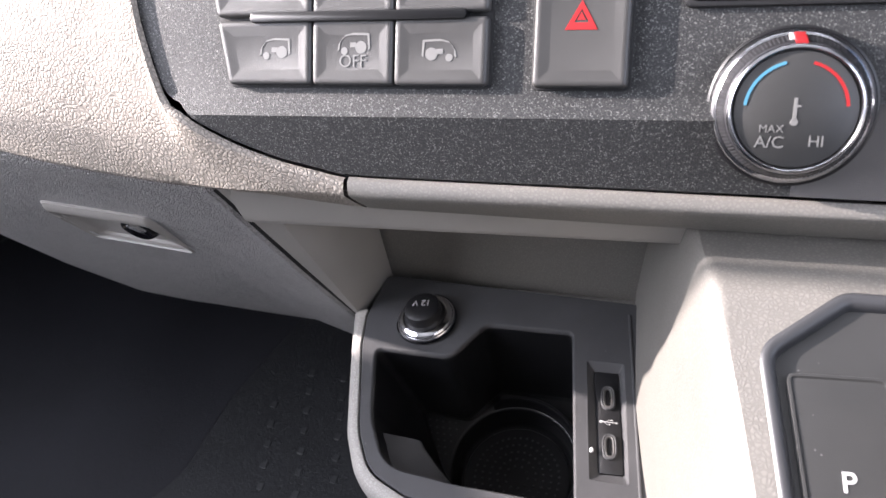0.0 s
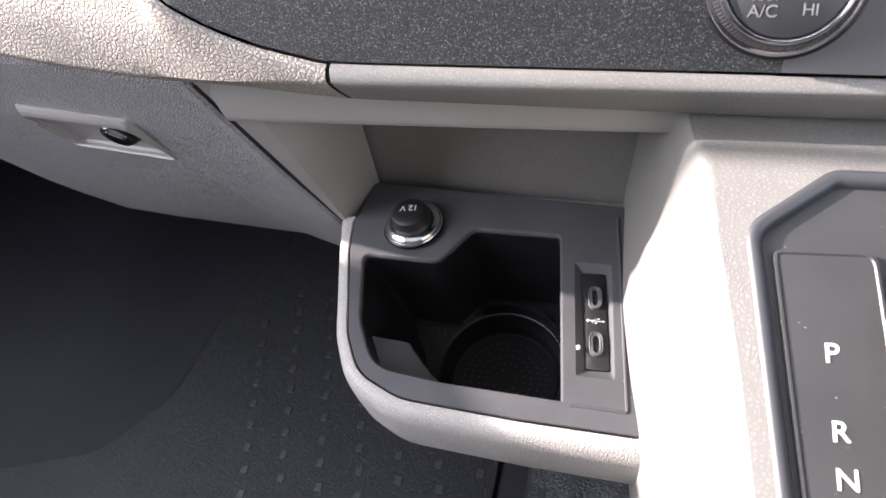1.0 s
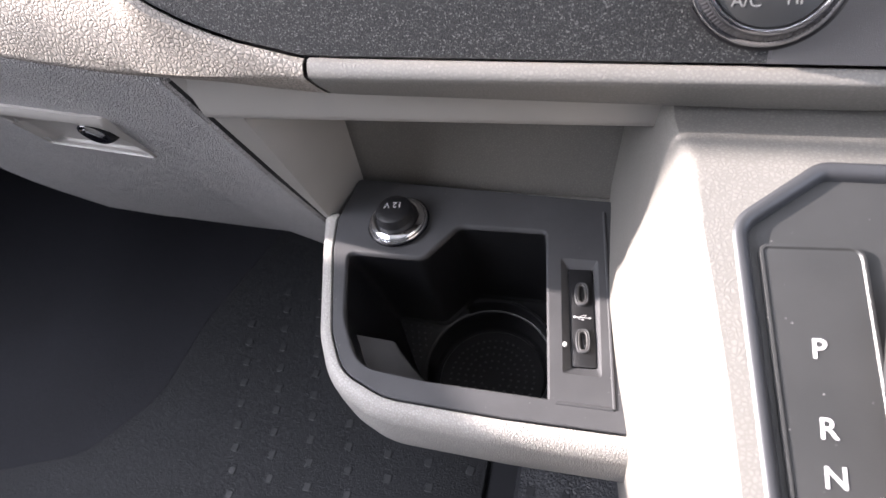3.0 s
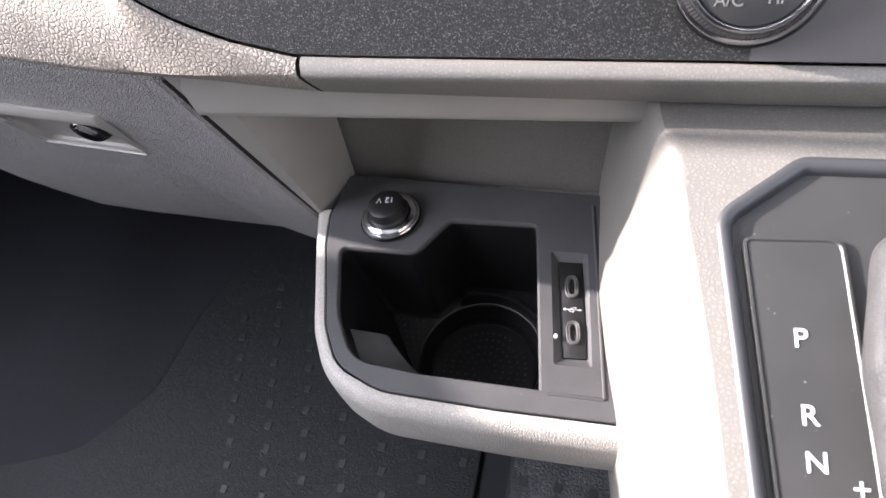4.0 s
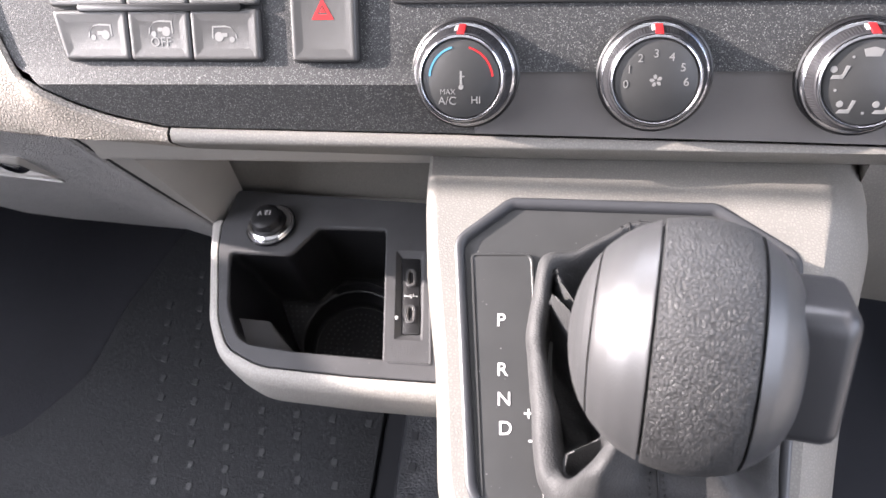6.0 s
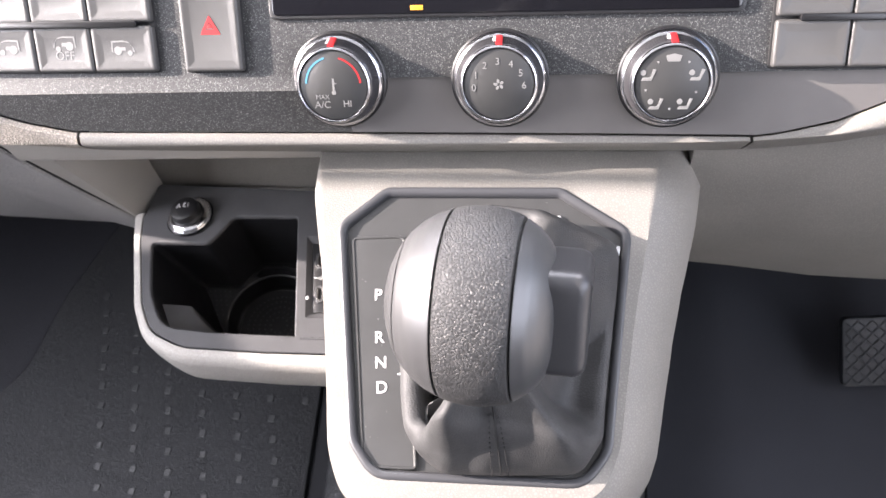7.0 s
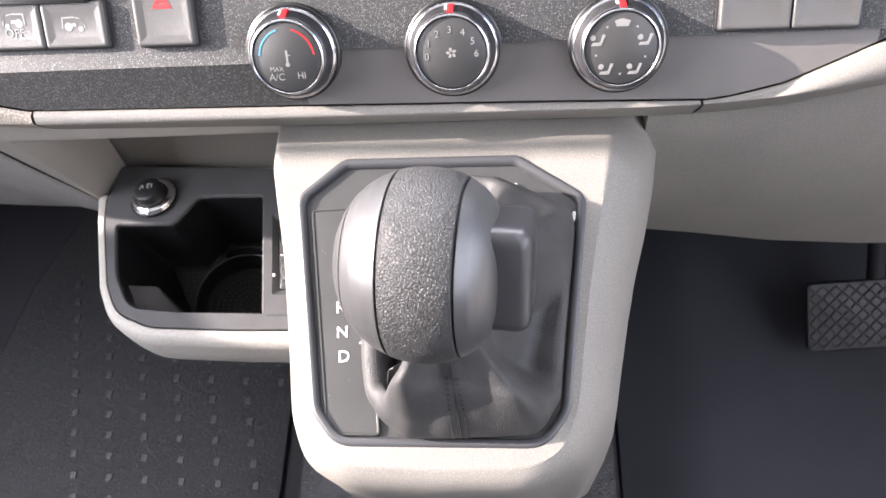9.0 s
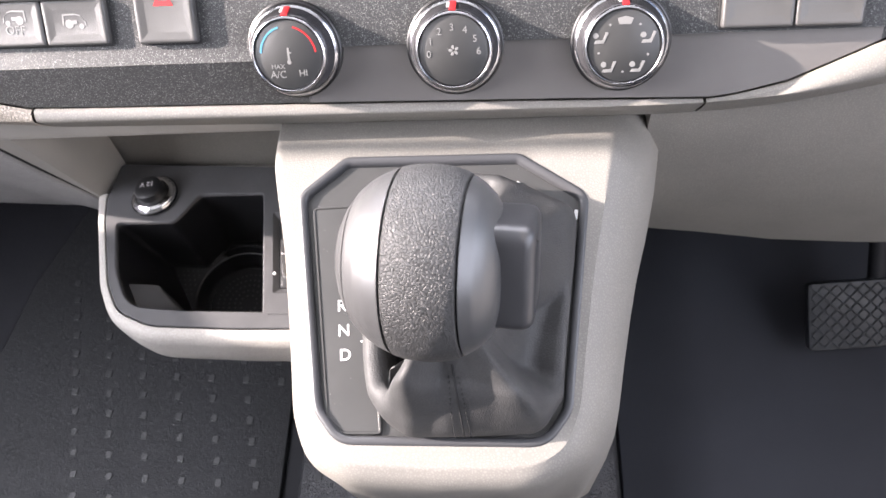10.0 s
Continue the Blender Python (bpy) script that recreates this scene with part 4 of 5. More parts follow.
def boot_point(x, y, a, t):
    """A point of the boot over the base point (x, y) at angle a; t runs from the base to the neck."""
    p0 = on_top([(x, y)], 0.001)[0]
    deg = math.degrees(a) % 360
    for (d0, first), (d1, second) in zip(ROUND, ROUND[1:]):
        if d0 <= deg <= d1:
            inset, share, h = along(first, t).lerp(along(second, t), ease((deg - d0) / (d1 - d0)))
            break
    # pinched folds that cross the hollow from the roll to the inner sheet
    if t > 0.36:
        u = min((t - 0.36) / 0.40, 1.0)
        for centre, wide, drift, low, high in ((133, 4.2, 4, 0.0150, 0.026), (147, 5.2, -6, 0.0135, 0.044), (225, 8.0, -6, 0.0135, 0.042)):
            d = (deg - centre - drift * u) / (wide * (0.75 + 0.9 * u))
            h += (max(h, lerp(low, high, u) - 0.006 * math.sin(math.pi * u)) - h) * math.exp(-abs(d) ** 1.35)
    # a full pleat at the front corner, beside the opening
    h += 0.013 * math.exp(-((deg - 243) / 9) ** 2) * ease((t - 0.26) / 0.2) * (1 - ease((t - 0.75) / 0.25))
    way = Vector((NECK[0] - p0.x, NECK[1] - p0.y)).normalized()
    px, py = p0.x + way.x * inset, p0.y + way.y * inset
    p = Vector((lerp(px, NECK[0], share), lerp(py, NECK[1], share), p0.z + h))
    swell = math.sin(math.pi * min(t * 1.05, 1)) ** 0.8
    fold = 0.0
    for centre, wide, tall, drift in ((252, 6, -0.0010, 12), (300, 9, 0.0010, -8), (312, 7, -0.0008, -8), (336, 16, -0.0008, 6), (20, 20, 0.0010, 0), (62, 13, 0.0012, 10), (200, 14, -0.0012, 0), (160, 12, 0.0010, 0)):
        d = (deg - centre - drift * t + 180) % 360 - 180
        fold += tall * math.exp(-(d / wide) ** 2) * swell
    fine = (0.00014 * math.sin(15 * a + 9 * t) + 0.00010 * math.sin(27 * a - 14 * t)) * swell
    return p + Vector((0.75 * math.cos(a), 0.75 * math.sin(a), 0.65)) * (fold + fine)


def boot_mesh():
    n, steps = 480, 76
    base = resample(BOOT_BASE, n, BOOT_MID)
    rows = [on_top(base, -0.002)]
    for k in range(steps + 1):
        rows.append([boot_point(x, y, 2 * math.pi * i / n, k / steps) for i, (x, y) in enumerate(base)])
    return grid(rows, close=True)


boot = part("boot", boot_mesh(), BOOT, selector, "creased black leather boot")


def stitches():
    """Two rows of stitches down the seams at the front and the back of the boot."""
    bits = []
    base = resample(BOOT_BASE, 360, BOOT_MID)
    for mid in (270, 100):
        for side in (-3.2, 3.2):
            for k in range(2, 19):
                i = int(mid + side) % 360
                a, t = radians(i), k / 34
                p, q = boot_point(*base[i], a, t), boot_point(*base[i], a, t + 0.012)
                bits.append(tube([p + Vector((math.cos(a), math.sin(a), 1)) * 0.0002, q + Vector((math.cos(a), math.sin(a), 1)) * 0.0002], 0.00030, 5))
        line = [boot_point(*base[mid], radians(mid), k / 34) + Vector((0, 0, 0.0001)) for k in range(2, 22)]
        bits.append(tube(line, 0.0004, 5))
    return join(*bits)


tagged(part("stitching", stitches(), GAP, boot, "black seam stitching"), kind="stuff")

GRIP = Matrix.Translation((0.1135, 0.1247, 0.6830)) @ Matrix.Rotation(radians(-8), 4, 'Z') @ Matrix.Rotation(radians(-36), 4, 'X') @ Matrix.Rotation(radians(-3), 4, 'Y')
# the grip is turned about its x axis: radius over x
GRIP_PROFILE = [(-0.0202, 0.0001), (-0.0201, 0.0022), (-0.0199, 0.0045), (-0.0194, 0.0078), (-0.0185, 0.0112), (-0.0170, 0.0150), (-0.0150, 0.0183), (-0.0125, 0.0211), (-0.0100, 0.0230), (-0.0070, 0.0245), (-0.0035, 0.0254), (0.0, 0.0257), (0.0040, 0.0254), (0.0080, 0.0245), (0.0110, 0.0232), (0.0140, 0.0213), (0.0165, 0.0188), (0.0182, 0.0163), (0.0194, 0.0135), (0.0200, 0.0100), (0.0201, 0.0001)]


GRIP_PROFILE = [(x * 1.24 if x < 0 else x, r) for x, r in GRIP_PROFILE]


def barrel(x0, x1, skin=0.0, n=72, steps=14):
    rows = []
    for i in range(steps + 1):
        x = lerp(x0, x1, (1 - math.cos(math.pi * i / steps)) / 2)
        r = table(x, GRIP_PROFILE)
        edge = min(i, steps - i) / steps
        r += skin - (0.0004 if edge == 0 else 0)
        ring = []
        for k in range(n):
            a = 2 * math.pi * k / n
            # slightly flattened behind and longer below
            ring.append(GRIP @ Vector((x, r * math.cos(a) * 0.96, r * math.sin(a) * (1.0 if math.sin(a) > 0 else 1.05))))
        rows.append(ring)
    bm = grid(rows, close=True)
    cap(bm, rows[0])
    cap(bm, rows[-1])
    return bm


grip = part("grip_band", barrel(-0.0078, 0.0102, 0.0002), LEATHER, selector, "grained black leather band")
part("end_cap", barrel(-0.0250, -0.0196, steps=24), KNOB, selector, "satin silver grey end cap")
part("left_cap", barrel(-0.0193, -0.0084, steps=20), KNOB, selector, "satin silver grey side cap")
part("right_cap", barrel(0.0108, 0.0200, steps=20), KNOB, selector, "satin silver grey side cap")
part("grip_core", barrel(-0.0180, 0.0180, -0.0012), GAP, selector)
BUT = rounded([(-0.0105, -0.0143), (0.0105, -0.0143), (0.0105, 0.0150), (-0.0105, 0.0150)], 0.0048, 6)
BM = GRIP @ Matrix.Rotation(radians(90), 4, 'Y') @ Matrix.Rotation(radians(90), 4, 'Z')
part("release_button", (lambda rows: (lambda bm: (cap(bm, rows[-1]), bm)[1])(grid(rows, close=True)))([lift(BUT, 0.015, BM), lift(BUT, 0.0250, BM), lift(offset(BUT, -0.0007), 0.0268, BM), lift(offset(BUT, -0.0022), 0.0279, BM), lift(offset(BUT, -0.0045), 0.0283, BM)]), RELEASE, selector, "satin grey release button")
part("neck", tube([(0.1120, 0.1345, 0.645), (0.1115, 0.1310, 0.660), (0.111, 0.1280, 0.672)], 0.0092, 24), DARK, selector)

# ---------- switches on the fascia ----------


def key(poly, name, parent, h0=-0.001, h1=0.0030, mat=None):
    def ring(d, h):
        return lift(rounded(offset(poly, -d), max(0.0013 - d * 0.4, 0.0005), 3), h, F)
    rows = [ring(0, h0), ring(0, h1 - 0.0009), ring(0.0003, h1 - 0.0003), ring(0.0009, h1), ring(0.0019, h1 - 0.0001), ring(0.0042, h1 - 0.0007)]
    bm = grid(rows, close=True)
    cap(bm, rows[-1])
    return part(name, bm, mat or SWITCH, parent)


def quad(x0, x1, s0, s1, lean0=0.0, lean1=0.0):
    return [(x0, s0), (x1, s0), (x1 + lean1, s1), (x0 + lean0, s1)]


switch_bank = thing("switch_bank", (-0.07, 0.25, 0.64), "bank of six grey driver assistance push switches", "switch panel")
part("well", slab(rounded([(-0.1120, 0.0002), (-0.0290, 0.0002), (-0.0290, 0.0450), (-0.1200, 0.0450)], 0.002, 3), -0.002, 0.0003, 0.0003, F), GAP, switch_bank)
keys = []
for row, (s0, s1) in enumerate(((0.0010, 0.0196), (0.0209, 0.0405))):
    for col in range(3):
        x0, x1 = (-0.1110, -0.0828, -0.0571)[col], (-0.0833, -0.0576, -0.0299)[col]
        lean = -0.0040 if col == 0 else 0.0
        shift = -0.0040 * row if col == 0 else 0.0
        keys.append(key(quad(x0 + shift, x1, s0, s1, lean, 0.0), "switch", switch_bank))
part("slot", slab(rounded([(-0.1030, 0.0188), (-0.0360, 0.0188), (-0.0360, 0.0217), (-0.1030, 0.0217)], 0.0012, 4), 0.0, 0.0040, 0.0004, F), SLOT, switch_bank, "thin gloss black ridge")


def car_mark(parent, x, s, flip=1):
    """Plain outline of a little van with blocks, as printed on a switch."""
    m = F @ Matrix.Translation((x, s, 0.00235)) @ Matrix.Diagonal((flip, 1, 1, 1))
    outline = [(-0.0048, -0.0012), (-0.0046, 0.0008), (-0.0030, 0.0028), (-0.0005, 0.0034), (0.0045, 0.0032), (0.0048, -0.0010)]
    bm = join(*[slab([(a[0] - 0.0003, a[1] - 0.0003), (b[0] - 0.0003, b[1] - 0.0003), (b[0] + 0.0003, b[1] + 0.0003), (a[0] + 0.0003, a[1] + 0.0003)], 0, 0.0001, 0.00003, m) for a, b in zip(outline, outline[1:])],
              slab([(-0.003 + q, -0.0014 + w) for q, w in disc(0.0011, 12)], 0, 0.0001, 0.00003, m), slab([(0.0022 + q, -0.0004 + w) for q, w in disc(0.0018, 12)], 0, 0.0001, 0.00003, m), box(-0.0012, 0.0008, -0.0004, 0.0010, 0, 0.0001, m, 0.00003))
    part("printed_symbol", bm, GREY_PRINT, parent, "pale van outline symbol", smooth=False)


car_mark(keys[0], -0.0953, 0.0108)
car_mark(keys[1], -0.0697, 0.0120)
car_mark(keys[2], -0.0439, 0.0100, -1)
part("lettering", words("OFF", 0.0050, F @ Matrix.Translation((-0.0700, 0.0076, 0.0024))), GREY_PRINT, keys[1], "pale OFF print", smooth=False)

hazard = thing("hazard_switch", (-0.005, 0.255, 0.65), "grey hazard light switch with a red triangle", "hazard switch")
part("well", slab(rounded([(-0.0180, 0.0), (0.0085, 0.0), (0.0085, 0.0500), (-0.0185, 0.0500)], 0.002, 3), -0.002, 0.0003, 0.0003, F), GAP, hazard)
hz = key(quad(-0.0172, 0.0077, 0.0008, 0.0480), "switch", hazard, h1=0.0036)
tri = [(-0.0043, -0.0034), (0.0043, -0.0034), (0.0, 0.0042)]
trm = F @ Matrix.Translation((-0.0049, 0.0189, 0.00295))
part("red_triangle", (lambda a, b: grid([lift(a, 0.0001, trm), lift(b, 0.0001, trm)], close=True))(tri, [(x * 0.45, y * 0.45) for x, y in tri]), RED, hz, "red warning triangle", smooth=False)
part("red_triangle_core", slab([(x * 0.28, y * 0.28) for x, y in tri], -0.0001, 0.0001, 0.00003, trm), RED, hz, smooth=False)

blank_bank = thing("blank_switch_bank", (0.25, 0.25, 0.64), "bank of blank grey push switches on the fascia", "switch panel")
part("well", slab(rounded([(0.2152, -0.0005), (0.2692, -0.0005), (0.2700, 0.0450), (0.2150, 0.0450)], 0.002, 3), -0.002, 0.0003, 0.0003, F), GAP, blank_bank)
for s0, s1 in ((0.0004, 0.0178), (0.0190, 0.0400)):
    key(quad(0.2161, 0.2427, s0, s1), "blank_switch", blank_bank)
    key(quad(0.2432, 0.2682, s0, s1, 0, 0.0005), "blank_switch", blank_bank)
part("slot", slab(rounded([(0.2242, 0.0172), (0.2618, 0.0172), (0.2618, 0.0198), (0.2242, 0.0198)], 0.0012, 4), 0.0, 0.0040, 0.0004, F), SLOT, blank_bank, "thin gloss black ridge")

radio = thing("infotainment_screen", (0.112, 0.29, 0.69), "gloss black infotainment screen set in the fascia", "screen")
part("frame", slab(rounded([(0.0200, 0.0208), (0.2050, 0.0208), (0.2050, 0.14), (0.0200, 0.14)], 0.003, 5), -0.002, 0.0016, 0.0006, F), DARK, radio)
glass = part("glass", slab(rounded([(0.0215, 0.0222), (0.2035, 0.0222), (0.2035, 0.138), (0.0215, 0.138)], 0.0025, 5), 0.0, 0.0022, 0.0005, F), GLOSS, radio, "gloss black screen glass")
part("screen_mark", box(0.0778, 0.0828, 0.0236, 0.0254, 0.0020, 0.0023, F, 0.00005), ORANGE, glass, "small orange indicator")


# ---------- climate dials ----------
def dial(label):
    """A conical knurled knob: a proud flat face in a bright ring, a ribbed wall that widens to a bright foot."""
    ob = thing("climate_dial", (0, 0, 0), label, "control dial", "climate dials on the fascia")
    part("skirt", turned([(0.0196, -0.008), (0.0196, 0.0006), (0.0190, 0.0010), (0.0184, 0.0006)], 96), SLOT, ob, "black gap ring round the dial")
    part("foot", turned([(0.0187, -0.004), (0.0187, 0.0016), (0.0184, 0.0024), (0.0178, 0.0030), (0.0173, 0.0034), (0.0171, 0.0030)], 96), SATIN, ob, "polished silver foot ring")
    part("wall", turned([(0.0172, 0.0028), (0.0170, 0.0040), (0.0161, 0.0072), (0.0154, 0.0092), (0.0151, 0.0094)], 96), WALL, ob, "dark satin conical wall")
    teeth = []
    for i in range(110):
        a = 2 * math.pi * i / 110
        m = Matrix.Rotation(a, 4, 'Z')
        teeth.append(grid([[m @ Vector((dx, r + up, h)) for dx, up in ((-0.00026, -0.0001), (-0.00012, 0.00022), (0.00012, 0.00022), (0.00026, -0.0001))] for r, h in ((0.0171, 0.0038), (0.0163, 0.0066), (0.0157, 0.0084))]))
    tagged(part("knurling", join(*teeth), WALL, ob), kind="stuff")
    part("ring", turned([(0.0153, 0.0090), (0.0152, 0.0100), (0.0148, 0.0106), (0.0143, 0.0108), (0.0139, 0.0104), (0.01375, 0.0094)], 96), SATIN, ob, "polished silver dial ring")
    part("face", turned([(0.0137, 0.0090), (0.0136, 0.0099), (0.0133, 0.0101), (0.00001, 0.0101)], 64), GATE_GREY, ob, "matt charcoal dial face")
    slope = Matrix.Translation((0, 0.0162, 0.0070)) @ Matrix.Rotation(radians(-70), 4, 'X')
    part("pointer", box(-0.0013, 0.0013, -0.0031, 0.0036, -0.0006, 0.00055, slope, 0.0003), RED, ob, "red pointer mark")
    part("pointer_edge", box(-0.0024, -0.00132, -0.0004, 0.0030, -0.0006, 0.00045, slope, 0.0003), WHITE, ob, "white pointer edge")
    return ob


def dial_print(ob, bm, mat, label):
    part("printing", bm, mat, ob, label, smooth=False)


ID = Matrix.Identity(4)
TZ = 0.01015


def flat(x, y, turn=0):
    return pose(x, y, TZ, 0, 0, turn)


dials = []
heat = dial("silver-ringed temperature dial with blue and red arcs")
dial_print(heat, arc_strip(0.0108, 0.0115, 105, 175, TZ + 0.0001, ID), BLUE, "blue cold arc")
dial_print(heat, arc_strip(0.0108, 0.0115, 75, 5, TZ + 0.0001, ID), RED, "red warm arc")
dial_print(heat, words("MAX", 0.0026, flat(-0.0048, -0.0046)), GREY_PRINT, "pale MAX print")
dial_print(heat, words("A/C", 0.0040, flat(-0.0050, -0.0078)), GREY_PRINT, "pale A/C print")
dial_print(heat, words("HI", 0.0037, flat(0.0052, -0.0074)), GREY_PRINT, "pale HI print")
dial_print(heat, join(box(-0.0004, 0.0004, -0.0026, 0.0028, TZ - 0.0001, TZ + 0.0001, None, 0.00003), slab([(x, -0.0028 + y) for x, y in disc(0.0009, 12)], TZ - 0.0001, TZ + 0.0001, 0.00003), box(0.0004, 0.0013, 0.0006, 0.0011, TZ - 0.0001, TZ + 0.0001, None, 0.00003)), GREY_PRINT, "pale thermometer mark")
fan = dial("silver-ringed fan speed dial numbered zero to six")
for n in range(7):
    a = radians(186 - n * 186 / 6)
    dial_print(fan, words(str(n), 0.0038, flat(0.0098 * math.cos(a), 0.0092 * math.sin(a) - 0.0004)), GREY_PRINT, "pale speed number")
dial_print(fan, join(*[slab([(x * math.cos(a) - y * math.sin(a), x * math.sin(a) + y * math.cos(a)) for x, y in ((0.0004, -0.0001), (0.0013, -0.0004), (0.0020, -0.0002), (0.0021, 0.0004), (0.0014, 0.0008), (0.0008, 0.0006))], TZ - 0.0001, TZ + 0.0001, 0.00003) for a in [0.4 + k * 2 * math.pi / 5 for k in range(5)]]), GREY_PRINT, "pale fan blades mark")
flow = dial("silver-ringed air direction dial with pale symbols")


def seat_mark(x, y, flip):
    m = Matrix.Translation((x, y, TZ)) @ Matrix.Diagonal((1.2 * flip, 1.2, 1, 1))
    return join(slab([(-0.0016 + a, 0.0007 + b) for a, b in disc(0.0009, 12)], -0.0001, 0.0001, 0.00003, m), slab([(0.0002, -0.0018), (0.0010, -0.0018), (0.0024, 0.0016), (0.0014, 0.0018), (0.0007, -0.0006), (0.0002, -0.0008)], -0.0001, 0.0001, 0.00003, m), slab([(-0.0022, -0.0018), (0.0006, -0.0018), (0.0006, -0.0008), (-0.0016, -0.0008)], -0.0001, 0.0001, 0.00003, m))


for a, flip in ((160, 1), (235, 1), (305, 1), (20, 1)):
    dial_print(flow, seat_mark(0.0095 * math.cos(radians(a)), 0.0095 * math.sin(radians(a)), flip), GREY_PRINT, "pale airflow symbol")
dial_print(flow, slab([(-0.0022, 0.0082), (0.0022, 0.0082), (0.0030, 0.0104), (0.0, 0.0112), (-0.0030, 0.0104)], TZ - 0.0001, TZ + 0.0001, 0.00003), GREY_PRINT, "pale windscreen symbol")
for a in (55, 125, 195, 270, 340):
    dial_print(flow, slab([(0.0098 * math.cos(radians(a)) + x, 0.0098 * math.sin(radians(a)) + y) for x, y in disc(0.00045, 10)], TZ - 0.0001, TZ + 0.0001, 0.00003), GREY_PRINT, "pale dot")
for ob, x in ((heat, 0.0471), (fan, 0.1130), (flow, 0.1784)):
    ob.matrix_basis = F @ Matrix.Translation((x, -0.0034, 0.0)) @ Matrix.Rotation(radians(7), 4, 'X')

# ---------- lower dash to the right of the console ----------


def side_mesh():
    rows = []
    for t in (0, 0.03, 0.15, 0.35, 0.6, 0.85, 0.96, 1.0):
        row = []
        for x in (0.1960, 0.1975, 0.22, 0.25, 0.30, 0.36, 0.45, 0.60):
            zt = table(x, [(0.2, 0.594), (0.32, 0.606), (0.6, 0.63)])
            zb = table(x, [(0.2, 0.445), (0.27, 0.430), (0.38, 0.398), (0.6, 0.35)])
            z = lerp(zt, zb, t)
            y = 0.250 + 0.022 * t ** 1.5 - 0.006 * math.sin(math.pi * t) + table(x, [(0.2, 0.0), (0.3, 0.002), (0.6, 0.035)])
            if x == 0.1960:
                y += 0.02
            row.append((x, y, z))
        rows.append(row)
    rows.append([(x, y + 0.04, z + 0.01) for x, y, z in rows[-1]])
    return grid(rows)


part("side_panel", side_mesh(), CREAM, dashboard, "plain light grey lower panel")

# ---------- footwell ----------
# The last three boxes are unseen, added to stop sun crossing the hollow dash.
structure("bulkhead", join(box(-0.94, 0.94, 0.62, 0.64, 0.0, 0.95), box(-0.94, 0.94, 0.36, 0.62, 0.62, 0.80), box(-0.94, -0.18, 0.33, 0.619, 0.475, 0.619), box(-0.66, -0.605, 0.300, 0.619, 0.40, 0.618), box(-0.66, -0.605, 0.310, 0.359, 0.622, 0.80)), CARPET, "dark bulkhead lining under the dash, with unseen sun-blocking boxes", "wall")
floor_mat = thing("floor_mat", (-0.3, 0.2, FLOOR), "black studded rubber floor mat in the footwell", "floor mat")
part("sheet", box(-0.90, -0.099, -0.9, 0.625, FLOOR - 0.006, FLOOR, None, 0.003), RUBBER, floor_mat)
tunnel_mat = thing("tunnel_mat", (0.1, 0.2, FLOOR), "coarse black rubber mat over the centre tunnel", "floor mat")
part("sheet", slab(rounded([(-0.069, -0.9), (0.235, -0.9), (0.225, 0.625), (-0.062, 0.625)], 0.02, 4), FLOOR - 0.006, 0.17, 0.012), TUNNEL, tunnel_mat)
driver_mat = thing("driver_mat", (0.6, 0.2, FLOOR), "smooth black floor mat on the driver side", "floor mat")
part("sheet", box(0.238, 0.90, -0.9, 0.625, FLOOR - 0.006, FLOOR, None, 0.002), DRIVER_MAT, driver_mat)
# smooth raised patch whose dark colour stands in for passenger footwell shade
part("shade_patch", slab(rounded([(-0.90, 0.19), (-0.60, 0.205), (-0.50, 0.240), (-0.445, 0.310), (-0.430, 0.40), (-0.385, 0.52), (-0.36, 0.60), (-0.90, 0.60)], [0.03, 0.1, 0.08, 0.08, 0.08, 0.1, 0.03, 0.03], 6), FLOOR - 0.003, FLOOR + 0.0006, 0.0006), FOOTWELL_SHADE, floor_mat, "smooth dark patch standing in for shade")
stud_bm = slab(rounded([(-0.0034, -0.0040), (0.0034, -0.0040), (0.0034, 0.0040), (-0.0034, 0.0040)], 0.0008, 1), 0.0, 0.0010, 0.0005)
stud_me = bpy.data.meshes.new("stud")
stud_bm.to_mesh(stud_me)
stud_bm.free()
stud_me.materials.append(STUD)
for owner, x0, y0, z, ni, nj, across, along_y, lean in ((floor_mat, -0.1527, 0.2849, FLOOR, range(-9, 2), range(-9, 8), 0.0392, 0.0218, -0.0055), (tunnel_mat, -0.023, 0.252, 0.17, range(-1, 10), range(-6, 7), 0.0268, 0.0275, -0.002)):
    for i in ni:
        for j in nj:
            x = x0 + across * i + lean * j
            y = y0 + along_y * j - 0.04 * (x - x0)
            if owner is floor_mat and (x > -0.112 or x < -0.40 + 0.35 * abs(y - 0.36)):
                continue
            if owner is tunnel_mat and not -0.05 < x < 0.21:
                continue
            ob = new("stud", stud_me)
            ob.parent = owner
            ob.matrix_parent_inverse = Matrix.Translation(-WHERE[owner.name])
            ob.matrix_basis = pose(x, y, z - 0.0002, 0, 0, -4)

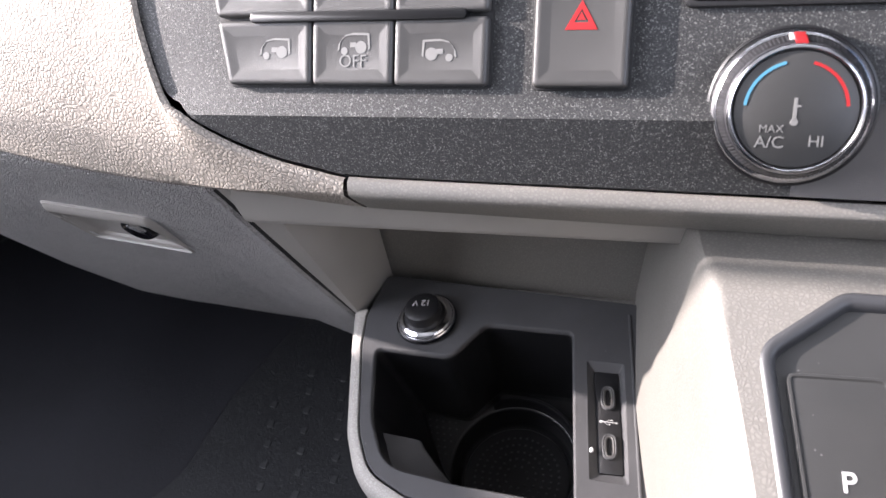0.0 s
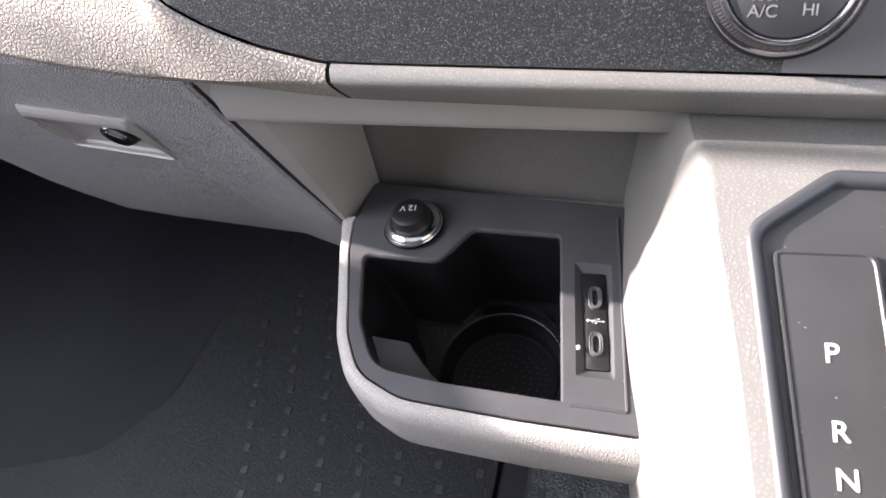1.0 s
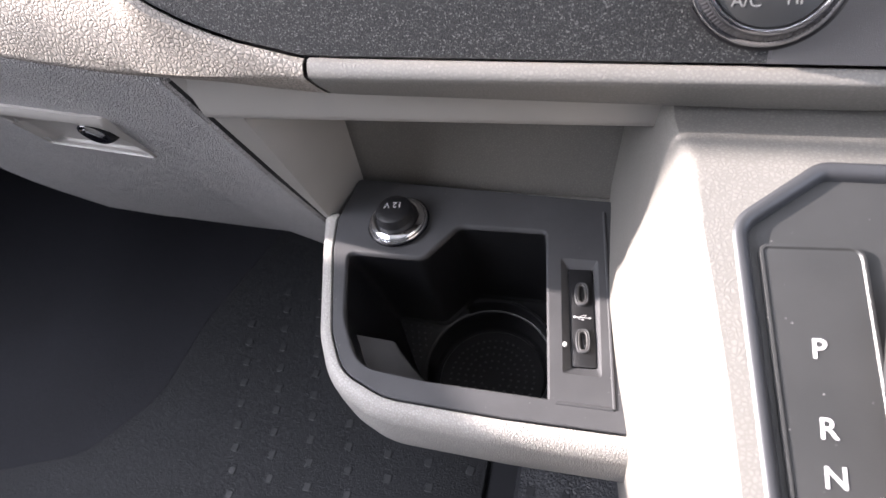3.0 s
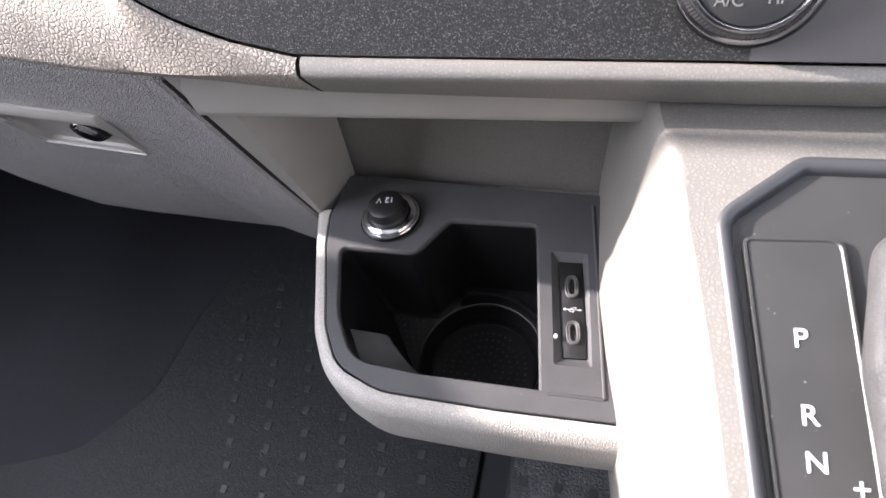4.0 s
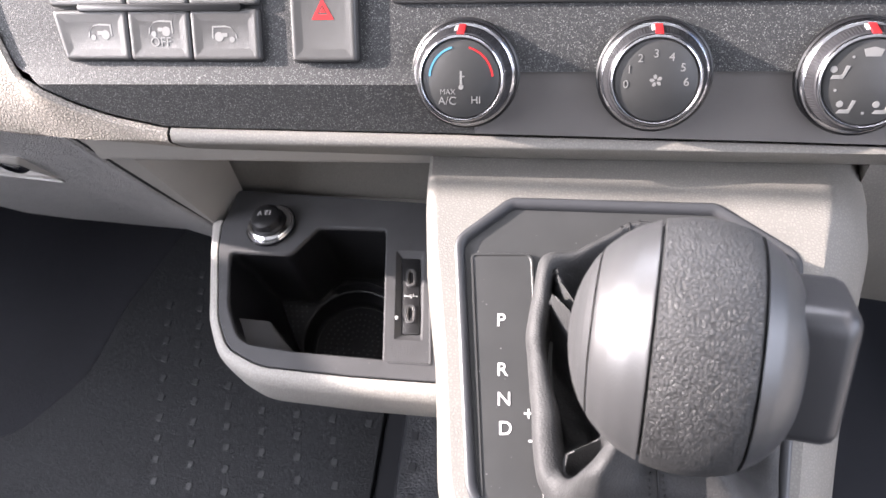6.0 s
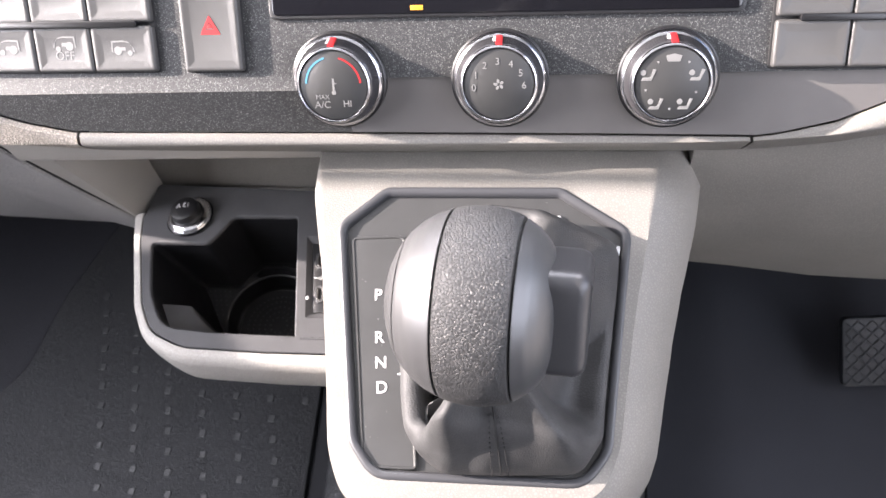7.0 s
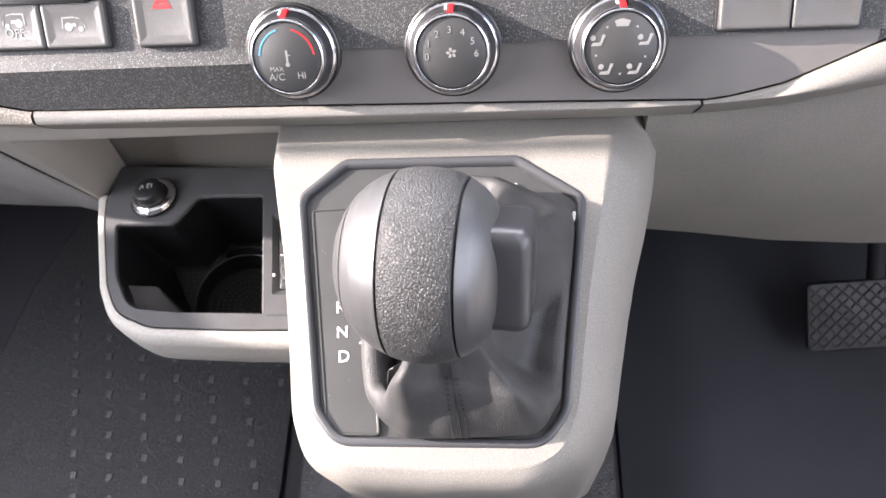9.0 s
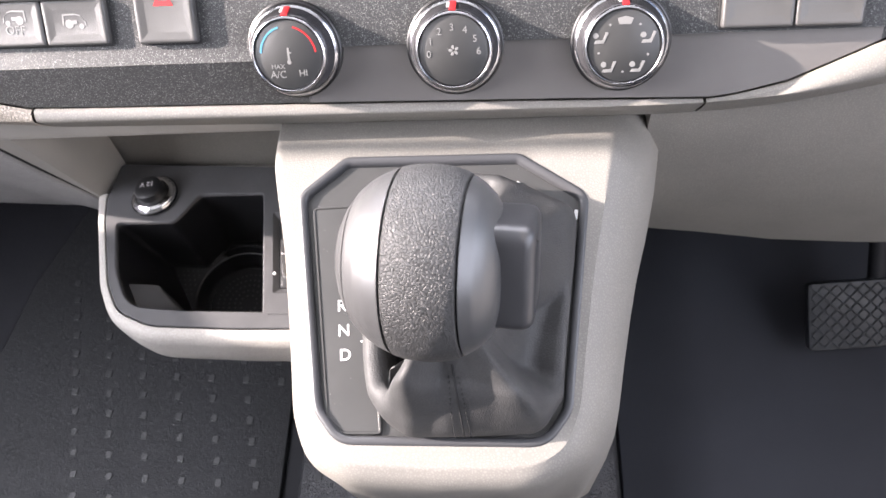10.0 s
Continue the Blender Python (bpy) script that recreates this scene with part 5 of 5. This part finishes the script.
# ---------- pedal on the driver side ----------
pedal = thing("brake_pedal", (0.46, 0.34, FLOOR), "black rubber foot pedal with a diamond tread", "pedal")
PM = Matrix.Translation((0.468, 0.335, 0.155)) @ Matrix.Rotation(radians(38), 4, 'X') @ Matrix.Rotation(radians(4), 4, 'Z')
part("pad", slab(rounded([(-0.046, -0.034), (0.046, -0.034), (0.046, 0.034), (-0.046, 0.034)], 0.006, 4), -0.008, 0.0, 0.002, PM), PEDAL, pedal)
ribs = []
for lean in (1, -1):
    for k in range(-7, 8):
        c = 0.0125 * k
        ends = [(x, lean * (x - c)) for x in (max(-0.043, min(0.043, c - 0.031)), max(-0.043, min(0.043, c + 0.031)))]
        if ends[1][0] - ends[0][0] < 0.004:
            continue
        ribs.append(tube([PM @ Vector((x, y, 0.0003)) for x, y in ends], 0.0011, 6))
tagged(part("tread", join(*ribs), PEDAL, pedal, "raised diamond tread"), kind="stuff")
part("arm", tube([PM @ Vector((0.02, 0.02, -0.008)), (0.49, 0.42, 0.20), (0.49, 0.50, 0.32), (0.49, 0.60, 0.45)], 0.008, 10), CARPET, pedal)

# ---------- dust ----------
rng = random.Random(7)


def specks(count, place):
    bm = bmesh.new()
    for _ in range(count):
        p, r = place(), rng.uniform(0.00010, 0.00028)
        vs = [bm.verts.new((p[0] + r * math.cos(k * 1.2566), p[1] + r * rng.uniform(0.5, 1.0) * math.sin(k * 1.2566), p[2])) for k in range(5)]
        bm.faces.new(vs)
    return bm


def gate_spot():
    x, y = rng.uniform(0.048, 0.162), rng.uniform(0.105, 0.218)
    return x, y, 0.5865 + (y - 0.176) * math.tan(CA) + (-0.0003 if x < 0.083 else -0.0018)


def tray_spot():
    while True:
        x, y = rng.uniform(-0.12, 0.024), rng.uniform(0.195, 0.305)
        if inside(PLATE, x, y) and not inside(offset(OPENING, 0.001), x, y) and not inside(offset(USB_CUT, 0.001), x, y):
            return x, y, TRAY_Z + 0.0001


tagged(part("dust", specks(70, gate_spot), GREY_PRINT, console, "fine pale dust specks", smooth=False), kind="stuff")
tagged(part("dust", specks(34, tray_spot), GREY_PRINT, storage_tray, "fine pale dust specks", smooth=False), kind="stuff")
